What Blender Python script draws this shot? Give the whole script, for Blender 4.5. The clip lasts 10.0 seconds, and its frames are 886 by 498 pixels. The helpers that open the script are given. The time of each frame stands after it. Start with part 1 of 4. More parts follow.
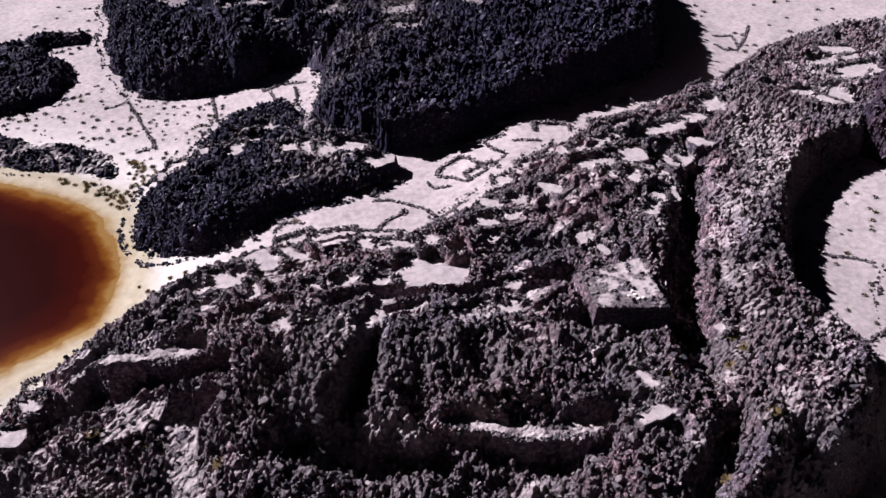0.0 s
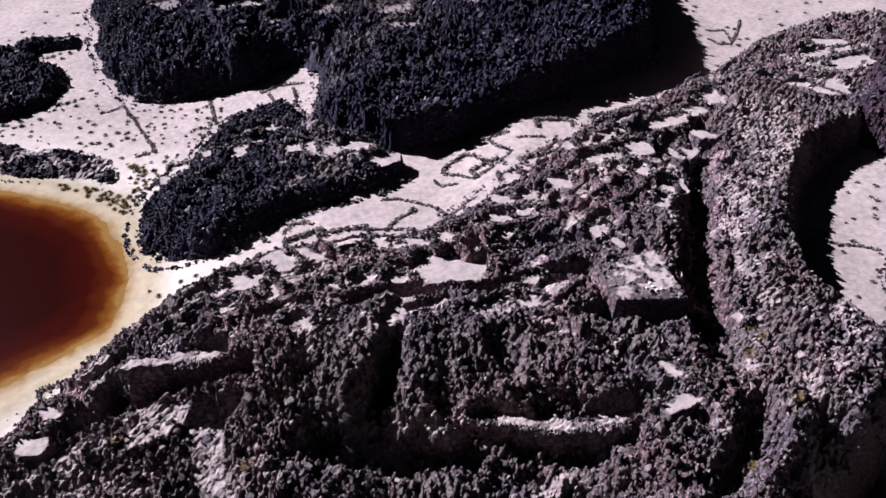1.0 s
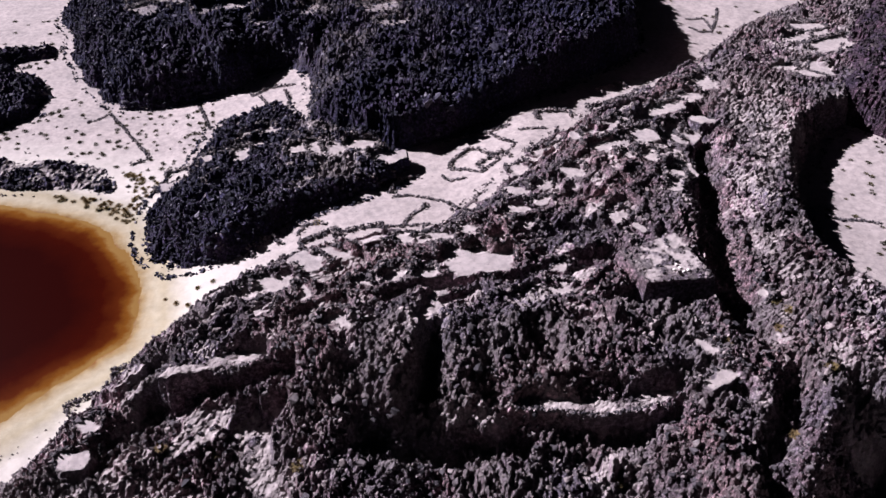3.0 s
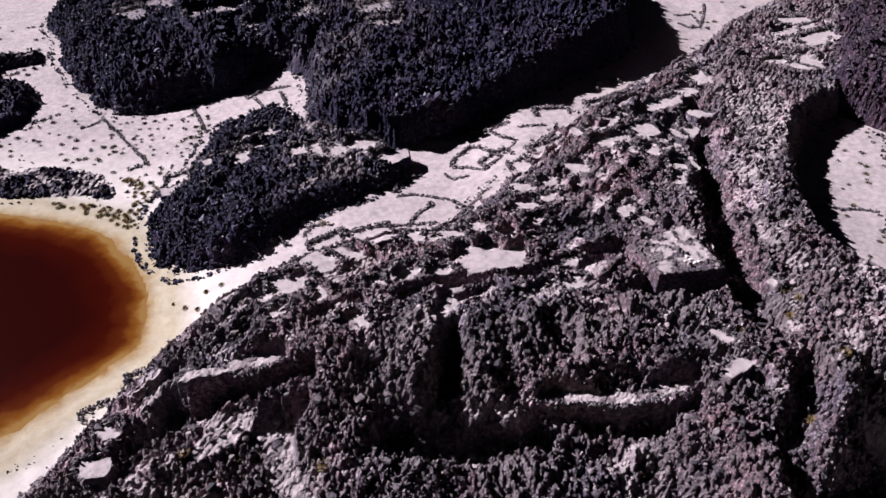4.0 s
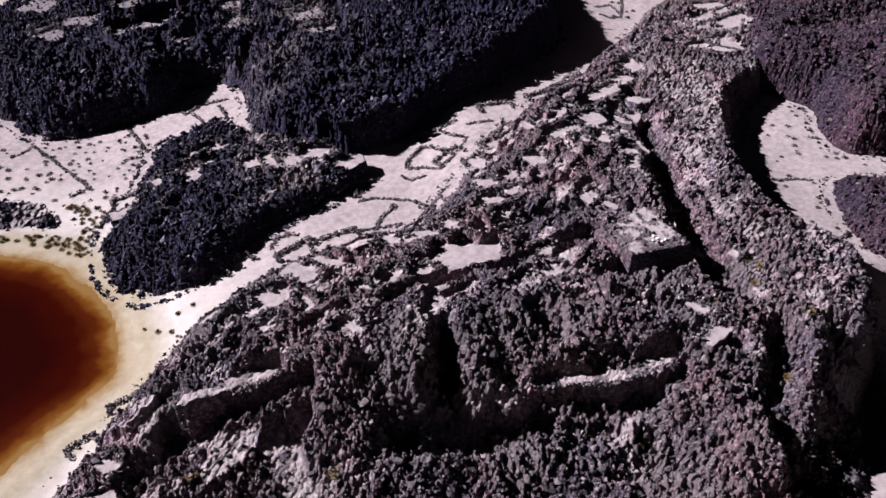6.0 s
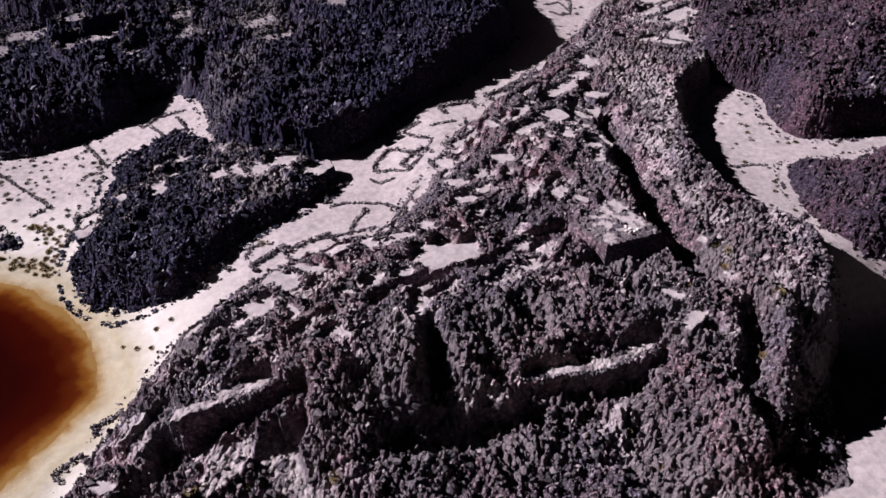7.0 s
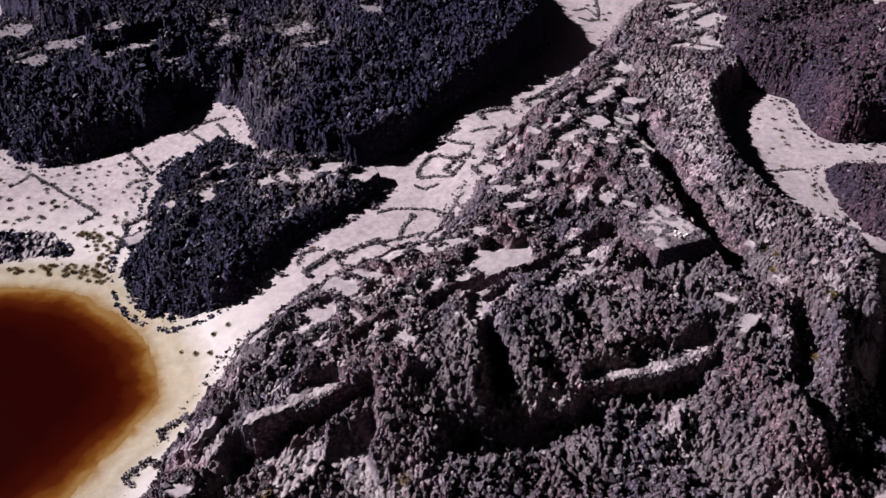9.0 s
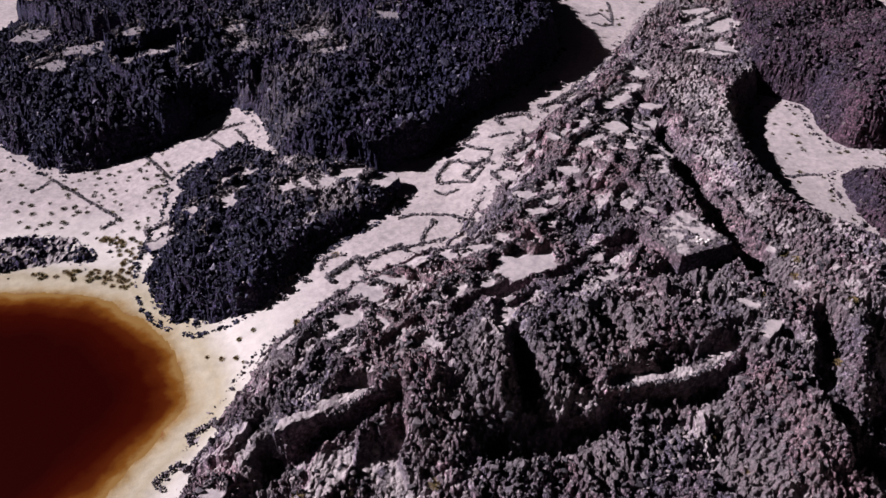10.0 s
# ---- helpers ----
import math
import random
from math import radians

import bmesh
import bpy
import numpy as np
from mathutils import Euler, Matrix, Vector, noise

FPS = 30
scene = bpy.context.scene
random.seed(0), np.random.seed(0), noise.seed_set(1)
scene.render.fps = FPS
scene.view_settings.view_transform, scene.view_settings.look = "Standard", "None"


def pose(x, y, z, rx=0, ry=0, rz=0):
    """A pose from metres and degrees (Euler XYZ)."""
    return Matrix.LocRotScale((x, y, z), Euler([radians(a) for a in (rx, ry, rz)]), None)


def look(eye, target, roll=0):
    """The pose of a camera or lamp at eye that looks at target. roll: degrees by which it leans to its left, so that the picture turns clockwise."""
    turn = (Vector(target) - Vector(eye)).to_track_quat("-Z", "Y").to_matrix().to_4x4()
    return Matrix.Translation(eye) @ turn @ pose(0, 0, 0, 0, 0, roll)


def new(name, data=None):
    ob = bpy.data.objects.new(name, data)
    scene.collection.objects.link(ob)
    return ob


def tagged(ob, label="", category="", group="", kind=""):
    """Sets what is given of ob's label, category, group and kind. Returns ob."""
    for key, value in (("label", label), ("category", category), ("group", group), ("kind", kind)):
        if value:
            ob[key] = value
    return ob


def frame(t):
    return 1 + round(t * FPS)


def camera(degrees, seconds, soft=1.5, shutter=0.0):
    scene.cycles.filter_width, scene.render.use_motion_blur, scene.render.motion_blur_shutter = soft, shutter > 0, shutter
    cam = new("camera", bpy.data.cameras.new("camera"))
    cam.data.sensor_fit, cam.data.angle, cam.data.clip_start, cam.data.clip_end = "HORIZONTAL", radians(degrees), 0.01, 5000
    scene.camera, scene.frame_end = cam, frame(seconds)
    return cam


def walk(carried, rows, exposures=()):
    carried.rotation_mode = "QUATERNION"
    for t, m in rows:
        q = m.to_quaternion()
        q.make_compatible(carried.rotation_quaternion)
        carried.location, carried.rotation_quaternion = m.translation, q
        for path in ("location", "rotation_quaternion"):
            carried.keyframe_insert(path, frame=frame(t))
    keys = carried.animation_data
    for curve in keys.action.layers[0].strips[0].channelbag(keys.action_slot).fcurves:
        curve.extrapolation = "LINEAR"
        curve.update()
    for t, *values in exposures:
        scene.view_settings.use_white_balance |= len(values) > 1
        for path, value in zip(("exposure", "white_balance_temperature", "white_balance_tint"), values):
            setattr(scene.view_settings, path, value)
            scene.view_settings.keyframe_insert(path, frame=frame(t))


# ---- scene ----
cam = camera(56.2, 10.0, soft=1.5)
METRES, EYE, TILT, LEAN, TURN = 40.0, 69.5, -38.0, 0.0, 0.0
ROWS = [
    (0.0, 0.0, 0.0, 0.0, -0.0, 0.0, 0.0),
    (0.5, -0.055, -0.0028, -0.0054, -0.76, 0.04, 0.62),
    (1.0, -0.1101, -0.0062, -0.0078, -1.62, 0.0, 1.3),
    (1.5, -0.1642, -0.0085, -0.0109, -2.48, -0.03, 1.98),
    (2.0, -0.2184, -0.0098, -0.0135, -3.35, -0.07, 2.64),
    (2.5, -0.2716, -0.0107, -0.0154, -4.21, -0.13, 3.32),
    (4.0, -0.433, -0.0131, -0.0146, -6.91, -0.31, 5.36),
    (4.5, -0.4856, -0.0147, -0.0098, -7.81, -0.39, 6.04),
    (5.0, -0.5365, -0.0158, -0.0053, -9.0, -0.53, 6.97),
    (5.5, -0.5869, -0.0173, 0.0013, -10.93, -0.79, 8.37),
    (6.0, -0.6373, -0.0192, 0.0103, -13.53, -1.21, 10.22),
    (6.2, -0.6575, -0.0197, 0.0150, -14.60, -1.44, 11.07),
    (7.3, -0.771, -0.0223, 0.044, -17.95, -2.15, 13.31),
    (7.5, -0.7873, -0.0226, 0.0503, -17.95, -2.15, 13.32),
    (8.0, -0.8297, -0.0241, 0.0665, -17.94, -2.13, 13.33),
    (8.5, -0.8701, -0.0222, 0.0787, -17.88, -2.09, 13.36),
    (9.0, -0.9087, -0.0174, 0.088, -17.83, -2.06, 13.39),
    (9.5, -0.9442, -0.0166, 0.1031, -17.81, -2.04, 13.4),
    (10.0, -0.9781, -0.0186, 0.1215, -17.82, -2.02, 13.43),
]
walk(cam, [(t, pose(0, 0, EYE, TILT, LEAN, TURN) @ pose(METRES * x, METRES * y, METRES * z, 90 + pitch, roll, yaw)) for t, x, y, z, yaw, pitch, roll in ROWS],
     exposures=[(0.0, 1.68, 5850, 15), (5.0, 1.58, 5900, 15), (7.5, 1.44, 5950, 15), (10.0, 1.34, 5950, 15)])

# world, sun and exposure
SUN_WAY = Vector((-0.85, 0.53, 0.0)).normalized()
SUN_UP = 33.0
world = bpy.data.worlds.new("sky")
scene.world = world
world.use_nodes = True
wn = world.node_tree.nodes
sky = wn.new("ShaderNodeTexSky")
sky.sky_type = "NISHITA"
sky.sun_disc = False
sky.sun_elevation = radians(SUN_UP)
sky.sun_rotation = math.atan2(SUN_WAY.x, SUN_WAY.y)
sky.altitude = 3900
sky.air_density = 0.6
sky.dust_density = 0.0
world.node_tree.links.new(sky.outputs[0], wn["Background"].inputs[0])
wn["Background"].inputs[1].default_value = 0.0006
sun = new("sun", bpy.data.lights.new("sun", "SUN"))
sun.data.energy = 5.0
sun.data.angle = radians(0.5)
sun.data.color = (1.0, 0.93, 0.93)
sun_at = Vector((SUN_WAY.x, SUN_WAY.y, math.tan(radians(SUN_UP)))) * 200
sun.matrix_world = look(sun_at, (0, 0, 0))


# ---- smooth noise on arrays ----
def chance(ix, iy, seed):
    h = (ix.astype(np.int64) * 374761393 + iy.astype(np.int64) * 668265263 + seed * 982451653) & 0xFFFFFFFF
    h = ((h ^ (h >> 13)) * 1274126177) & 0xFFFFFFFF
    h = ((h ^ (h >> 16)) * 2246822519) & 0xFFFFFFFF
    return ((h ^ (h >> 15)) & 0xFFFFFF) / float(0x1000000)


def ease(a):
    a = np.clip(a, 0.0, 1.0)
    return a * a * (3 - 2 * a)


def vnoise(x, y, size, seed):
    x, y = x / size, y / size
    ix, iy = np.floor(x), np.floor(y)
    u, v = ease(x - ix), ease(y - iy)
    a, b = chance(ix, iy, seed), chance(ix + 1, iy, seed)
    c, d = chance(ix, iy + 1, seed), chance(ix + 1, iy + 1, seed)
    return (a + (b - a) * u) * (1 - v) + (c + (d - c) * u) * v - 0.5


def fbm(x, y, size, seed, octaves=4):
    s, gain = 0.0, 1.0
    for i in range(octaves):
        s = s + gain * vnoise(x + 17.3 * i, y - 9.1 * i, size, seed + i)
        size, gain = size * 0.5, gain * 0.5
    return s


def blocks(x, y, size, seed):
    """Angular lumps of about that size lying side by side: their height at each place."""
    gx, gy = np.floor(x / size), np.floor(y / size)
    best = np.zeros_like(x)
    for dx in (-1, 0, 1):
        for dy in (-1, 0, 1):
            cx, cy = gx + dx, gy + dy
            px = (cx + 0.1 + 0.8 * chance(cx, cy, seed)) * size - x
            py = (cy + 0.1 + 0.8 * chance(cx, cy, seed + 1)) * size - y
            turn = 6.283 * chance(cx, cy, seed + 2)
            c, s = np.cos(turn), np.sin(turn)
            u, v = np.abs(px * c - py * s), np.abs(py * c + px * s) * (0.8 + 0.7 * chance(cx, cy, seed + 3))
            far = 0.6 * np.maximum(u, v) + 0.4 * np.sqrt(u * u + v * v)
            r = size * (0.35 + 0.5 * chance(cx, cy, seed + 4))
            lump = np.minimum((1 - far / r) * 1.9, 0.9 + (px * c) * 0.9 / size) * r
            best = np.maximum(best, lump)
    return best


def within(x, y, outline):
    """How far places lie inside a closed outline, in metres (outside: minus)."""
    n = len(outline)
    far, odd = np.full(x.shape, 1e18), np.zeros(x.shape, bool)
    for i in range(n):
        (ax, ay), (bx, by) = outline[i], outline[(i + 1) % n]
        ex, ey = bx - ax, by - ay
        t = np.clip(((x - ax) * ex + (y - ay) * ey) / (ex * ex + ey * ey), 0, 1)
        far = np.minimum(far, (x - ax - t * ex) ** 2 + (y - ay - t * ey) ** 2)
        if by != ay:
            odd ^= ((ay > y) != (by > y)) & (x < ex * (y - ay) / ey + ax)
    return np.where(odd, 1, -1) * np.sqrt(far)


def along(x, y, line):
    """How far places lie from an open line."""
    far = np.full(x.shape, 1e18)
    for (ax, ay), (bx, by) in zip(line, line[1:]):
        ex, ey = bx - ax, by - ay
        t = np.clip(((x - ax) * ex + (y - ay) * ey) / (ex * ex + ey * ey), 0, 1)
        far = np.minimum(far, (x - ax - t * ex) ** 2 + (y - ay - t * ey) ** 2)
    return np.sqrt(far)


def warped(x, y, much=1.6):
    return x + much * fbm(x, y, 7.0, 71, 3), y + much * fbm(x, y, 7.0, 83, 3)


# ---- the lie of the land ----
SHORE = [(-53, 64.3), (-48.2, 68.7), (-45.4, 71.5), (-42.9, 74.2), (-42.0, 78.0), (-42.6, 83), (-44.6, 88.4), (-47.2, 93), (-50.5, 96.6),
         (-56, 100.4), (-62, 103.2), (-70, 105), (-80, 103), (-88, 95), (-90, 82), (-86, 70), (-76, 61), (-64, 58.5), (-57, 61)]
LAVA = {
    "plateau": [(-62, 44), (-53, 55), (-47.7, 61), (-45, 63.6), (-41.6, 68), (-38.8, 71.3), (-33.3, 75.8), (-31.8, 76.6), (-28.8, 78.6), (-24.5, 80.6),
        (-19.5, 81.2), (-13.4, 82.9), (-6.2, 84), (0.8, 89.4), (4.2, 92.6), (7.4, 94.5), (11.4, 98.8), (17, 104.5), (24, 109), (31, 113.6),
        (41.5, 120.8), (50.3, 129.3), (60.3, 137.2), (70, 141.5), (92, 144), (84, 125), (67, 110), (61, 101), (54, 97), (48.5, 91.5), (44.8, 85), (42.3, 78), (41, 70),
        (42.2, 64), (44.6, 60), (44, 55), (41, 50), (38, 46), (34, 41), (30.5, 35.4), (27.5, 31), (21, 29.5), (0, 28), (-30, 26)],
    "great": [(-22, 113), (-19, 109), (-13.7, 106), (-7.8, 104.6), (0, 106), (15, 113.8), (28.5, 121.6), (35, 128.5), (38, 140), (40, 180), (0, 193),
        (-25, 185), (-23, 150), (-21.5, 139), (-21.5, 130), (-22, 121)],
    "lobe": [(-44, 92.5), (-41.5, 87.7), (-38.4, 84.6), (-35, 83.4), (-32, 83.6), (-28.8, 86), (-25.3, 88.2), (-22, 90.8), (-17.5, 92), (-14, 92.3),
        (-10.5, 94), (-7.6, 96.2), (-6.9, 101), (-9, 106), (-13, 109), (-18, 112), (-22, 116), (-25.5, 123.2), (-31.4, 123.5), (-36.3, 120.6), (-38.6, 114),
        (-41.5, 107.5), (-44.2, 102), (-45.5, 96.5)],
    "dome": [(-69, 160), (-67, 152), (-62.5, 142), (-58.5, 135), (-53.5, 131.2), (-47.5, 129.8), (-42.3, 130.2), (-36.5, 131.5), (-31, 134.6),
        (-25, 136), (-20, 141), (-20, 150), (-20, 192), (-60, 192), (-74, 175)],
    "west": [(-100, 150), (-88, 151), (-78, 156.4), (-70.5, 158), (-69.8, 154), (-76, 149.5), (-75, 144), (-70, 144.5), (-66, 137), (-66.5, 131), (-71, 127), (-80, 121.5), (-100, 118)],
    "patch": [(-82, 117), (-72, 119.5), (-61, 117.5), (-53, 114), (-48, 108), (-47.6, 104), (-57.4, 107), (-65, 107), (-73, 109), (-82, 109)],
    "east": [(55.5, 108), (58, 101), (62, 97.5), (64, 95), (60.7, 89.2), (59, 84.1), (60.1, 81.7), (63.3, 79.2), (67, 78.6), (85, 76.5), (110, 83),
        (110, 112), (90, 116), (66, 113)],
    "islet": [(51, 73), (54.5, 76.2), (57.6, 76.8), (60, 74.6), (63, 74.5), (85, 71), (95, 62), (80, 54), (60, 52), (50, 55), (47, 60.5), (48.5, 64.5),
        (48.5, 67.8)],
    "back": [(59, 104.5), (64, 103), (88, 104), (101, 112.8), (100.4, 119), (99.2, 125.7), (98, 129.4), (92, 142), (80, 138), (70, 128), (64, 119),
        (61, 113)],
    "saddle": [(-33, 138), (-25, 135.5), (-19.8, 131.5), (-14, 140), (-14, 190), (-36, 190)],
}


def shore_gap(x, y):
    """How far places lie outside the water's edge."""
    wx, wy = x + 1.0 * fbm(x, y, 9.0, 5, 3), y + 1.0 * fbm(x, y, 9.0, 6, 3)
    return -within(wx, wy, SHORE)


def base(x, y):
    z = 0.3 + 5.6 * ease((x + 52) / 45) + 2.3 * ease((x + 2) / 14) - 0.8 * ease((x - 40) / 12) + 0.8 * ease((y - 115) / 40) - 6.0 * ease((60 - y) / 14) * ease((x + 46) / 22)
    gap = shore_gap(x, y)
    z = np.where(gap < 10, z * ease(gap / 12 + 0.1), z)
    z = np.where(gap < 0.6, -0.06 + 0.1 * np.maximum(gap, -14), z)
    return z + 0.12 * fbm(x, y, 4.0, 3, 3)


def ditch(x, y, depth, wide, *line):
    d = along(x, y, line) / wide
    return -depth * np.exp(-d * d * d)


def step_down(x, y, high, reach, line):
    """A terrace's front: a sharp drop on the near side of a line, which runs out over reach metres."""
    drop = np.zeros_like(x)
    for (ax, ay), (bx, by) in zip(line, line[1:]):
        ex, ey = bx - ax, by - ay
        long = math.hypot(ex, ey)
        t = ((x - ax) * ex + (y - ay) * ey) / long
        s = ((x - ax) * ey - (y - ay) * ex) / long
        ends = ease((t + 1.5) / 1.5) * ease((long + 1.5 - t) / 1.5)
        drop = np.maximum(drop, high * ease((s + 0.15) / 0.5) * (1 - ease((s - 0.8) / reach)) * ends * (s < reach + 2))
    return drop


SAND, CUTS, SHELVES, RISES, STEPS = [], [], [], [], []
PLOTS, WALLS = [], []
STEPS.append((1.3, 2.6, [(-10.3, 50.6), (-4.4, 49.9), (0.8, 49.6)]))
STEPS.append((1.4, 2.6, [(-0.3, 50.8), (2.2, 50.4), (8.7, 49.5), (15.1, 49.7)]))
STEPS.append((2.4, 2.4, [(-35.3, 58.1), (-27.4, 58.1), (-22.2, 58.6)]))
STEPS.append((2.2, 2.5, [(14.9, 63.4), (24, 63.6)]))
STEPS.append((0.9, 2, [(8.1, 60.7), (13.2, 59.3), (16.4, 55.1)]))
STEPS.append((0.8, 2, [(6.5, 53.2), (12.2, 52), (17, 52.6)]))
STEPS.append((1.2, 2.5, [(1, 68.1), (7.1, 69), (13.3, 70.2)]))
STEPS.append((1.0, 2.5, [(-11.1, 66.8), (-5.1, 67.6), (1, 67.7)]))
STEPS.append((1.0, 2, [(4.3, 75), (11.4, 75.7), (19.7, 72.3)]))
STEPS.append((1.2, 2, [(-47.2, 62.4), (-39.3, 59.6), (-34.7, 61.5)]))
WALLS.append((0.4, [(-0.6, 51.4), (2.3, 50.6), (8.4, 49.3), (15.8, 50.3)]))
WALLS.append((0.5, [(-34.7, 57.4), (-27.4, 58.3), (-22.9, 59.7)]))
CUTS.append((2.4, 2.0, [(35.6, 100.8), (30.3, 84.2), (26.3, 70), (25.5, 62), (25.4, 56.3)]))
CUTS.append((1.6, 2.0, [(-41, 52.6), (-37.6, 54.4), (-33.2, 55.2)]))
CUTS.append((1.0, 2.2, [(-40.1, 46.9), (-33.9, 49.1), (-29.5, 50.9)]))
CUTS.append((1.0, 1.6, [(3.1, 59.5), (4.1, 55.5)]))
CUTS.append((2.6, 1.9, [(26.7, 48.8), (22.4, 42.8), (21.4, 36.8)]))
CUTS.append((2.2, 1.1, [(-7.0, 60.2), (-7.8, 56.8), (-8.4, 54.0)]))
CUTS.append((1.5, 1.7, [(-14.3, 50.6), (-6.6, 48.7)]))
CUTS.append((1.0, 1.6, [(-4.8, 48.4), (5.5, 46.3)]))
CUTS.append((1.2, 1.4, [(11.9, 81.1), (15, 79.8)]))
CUTS.append((1.7, 1.3, [(12.5, 62.5), (18.2, 62.2), (23.6, 61.7)]))
CUTS.append((0.7, 1.4, [(-3.5, 56.8), (-1.3, 50.7)]))
CUTS.append((1.2, 1.0, [(21.5, 49.3), (18.6, 51.7)]))
CUTS.append((1.2, 2.0, [(32.9, 47.5), (28.7, 40.5), (23.6, 35.9)]))
RISES.append((1.2, 1.6, [(-8, 64.1), (-11.7, 54.2)]))
RISES.append((1.5, 1.6, [(29.6, 49.9), (22.8, 40.3)]))
RISES.append((1.0, 2.0, [(39.7, 88), (33.2, 70.1), (33.6, 56.4), (35.6, 49.2)]))
RISES.append((0.9, 1.6, [(-9.9, 61.1), (-12.2, 54.5)]))
RISES.append((1.0, 1.6, [(-4.7, 59.4), (-5.1, 53)]))
RISES.append((0.8, 1.8, [(10.8, 69.7), (11.8, 61.2)]))
RISES.append((0.8, 1.8, [(-23.8, 57.4), (-19.3, 58.1), (-19.8, 52.4)]))
SAND.append((5.3, [(-27.6, 54.3), (-24.8, 55.4), (-23.4, 53.2), (-23.4, 50.5), (-21.6, 45.3), (-24.8, 45.3), (-26.4, 48.5)]))
SAND.append((6.4, [(-32.3, 54.8), (-30.2, 56.3), (-26.4, 56.7), (-27.1, 55.2), (-28.3, 53.4), (-30, 51.7), (-32.8, 50.3), (-33.5, 51), (-32.4, 52.3)]))
SAND.append((9.7, [(-34.7, 57.8), (-33.5, 58.9), (-29.7, 59.7), (-26.9, 61.2), (-23, 59.9), (-23.6, 59.1), (-28.6, 58.4), (-33.4, 57.2)]))
SAND.append((6.2, [(-33.5, 51), (-32.6, 53.5), (-30, 55.5), (-27.9, 55.9), (-28.9, 54.2), (-31, 51.9), (-33, 50.2)]))
SAND.append((5.6, [(-26.3, 52.3), (-25.2, 54.2), (-22.4, 55.9), (-21.9, 54.7), (-23.7, 51.8), (-23.4, 45.8), (-25.9, 46.3)]))
SAND.append((-1, [(-43.3, 51.8), (-41.2, 53.1), (-40.8, 51.7), (-42.5, 51.2)]))
SAND.append((-1, [(-46.1, 62.3), (-44.5, 63.2), (-44, 62.4), (-45.4, 61.4)]))
SAND.append((-1, [(-39.3, 60.1), (-36.7, 61.6), (-36.1, 61), (-38.7, 59.5)]))
SAND.append((11.6, [(-9.1, 61.6), (-7.9, 64.1), (-5.6, 65.9), (-4.9, 64.1), (-7.1, 61.6), (-8.2, 60.3)]))
SAND.append((11.6, [(-5.1, 71.8), (-1.5, 72.8), (2.5, 70.2), (2.2, 68.5), (-4.7, 68.3)]))
SAND.append((None, [(0.3, 51.4), (3.5, 52.1), (4.5, 50.7), (0.8, 49.7)]))
SAND.append((None, [(35.5, 57.1), (38.5, 56.4), (37.6, 52.7), (34.3, 50.7), (34.2, 54.2)]))
SAND.append((None, [(25, 54.8), (27.5, 56.3), (28, 54.1), (25.3, 52)]))
SAND.append((8.6, [(0.4, 52.7), (2.9, 52.3), (9.2, 51.2), (16.6, 52.4), (15.9, 50.3), (8.3, 49.2), (2.1, 50.3), (-0.8, 51.1)]))
SAND.append((None, [(-8.4, 66.3), (-4.4, 65.7), (-7.1, 61.7), (-11, 55.9), (-9.3, 62.6)]))
SAND.append((None, [(-48.3, 62.3), (-46.2, 64.8), (-44.9, 63.1), (-46.4, 60.6)]))
SAND.append((None, [(-42.4, 52), (-40.5, 54.1), (-39.4, 53.4), (-41.4, 50.9)]))
SAND.append((None, [(-39.4, 59.3), (-36.8, 61.7), (-35.6, 60.9), (-37.8, 58.1)]))
SAND.append((None, [(-31.3, 60.5), (-28.2, 62.2), (-26.3, 61.3), (-29.9, 59.7)]))
SAND.append((None, [(-8.7, 51.5), (-3.5, 52.9), (0.8, 50.9), (0.3, 49.9), (-5.5, 50.2)]))
SHELVES.append((13.2, [(13.9, 68.1), (21.6, 70.7), (23.3, 62.3), (15.4, 62.2)]))
SAND.append((None, [(14.9, 68.1), (21.5, 70.7), (23.2, 64.2), (16.2, 64)]))
PLOTS.append((-16.6, 83.6, -11.3, 84.4, 2.5))
PLOTS.append((-20.9, 83.6, -16.9, 84.7, 2.5))
PLOTS.append((4.1, 96.1, 7.2, 97.4, 2.7))
PLOTS.append((25.6, 113.4, 29.2, 114.7, 2.5))
PLOTS.append((-43.0, 104.2, -38.2, 105.3, 1.9))
PLOTS.append((-23.2, 102.9, -17.9, 104.9, 2.5))
PLOTS.append((-15.3, 103.2, -11.2, 101.9, 2.5))
PLOTS.append((-13.7, 93.8, -10.0, 93.0, 2.0))
PLOTS.append((-11.7, 98.6, -7.0, 99.5, 2.5))
PLOTS.append((-32.6, 106.5, -27.9, 108.5, 1.9))
PLOTS.append((-30.7, 110.0, -25.9, 111.8, 1.9))
PLOTS.append((-8.4, 133.5, -3.8, 134.9, 3.1))
PLOTS.append((-9.8, 140.8, -3.9, 142.3, 3.1))
PLOTS.append((-22.2, 151.7, -17.6, 151.7, 3.1))
PLOTS.append((-57.9, 174.0, -52.4, 169.9, 5.9))
PLOTS.append((-50.5, 161.3, -40.7, 162.3, 3.6))
PLOTS.append((-40.8, 146.6, -28.7, 151.1, 3.6))
PLOTS.append((-10.9, 144.6, -5.0, 141.0, 3.6))
PLOTS.append((-9.3, 134.5, -4.0, 133.8, 3.1))
PLOTS.append((-21.4, 152.8, -18.5, 150.9, 3.1))
PLOTS.append((-27.3, 84.2, -24.8, 85.3, 3.2))
PLOTS.append((-20.8, 83.4, -17.5, 84.2, 2.4))
PLOTS.append((-18.9, 73.2, -14.6, 73.1, 2.4))
PLOTS.append((-21.6, 73.2, -18.3, 70.8, 2.6))
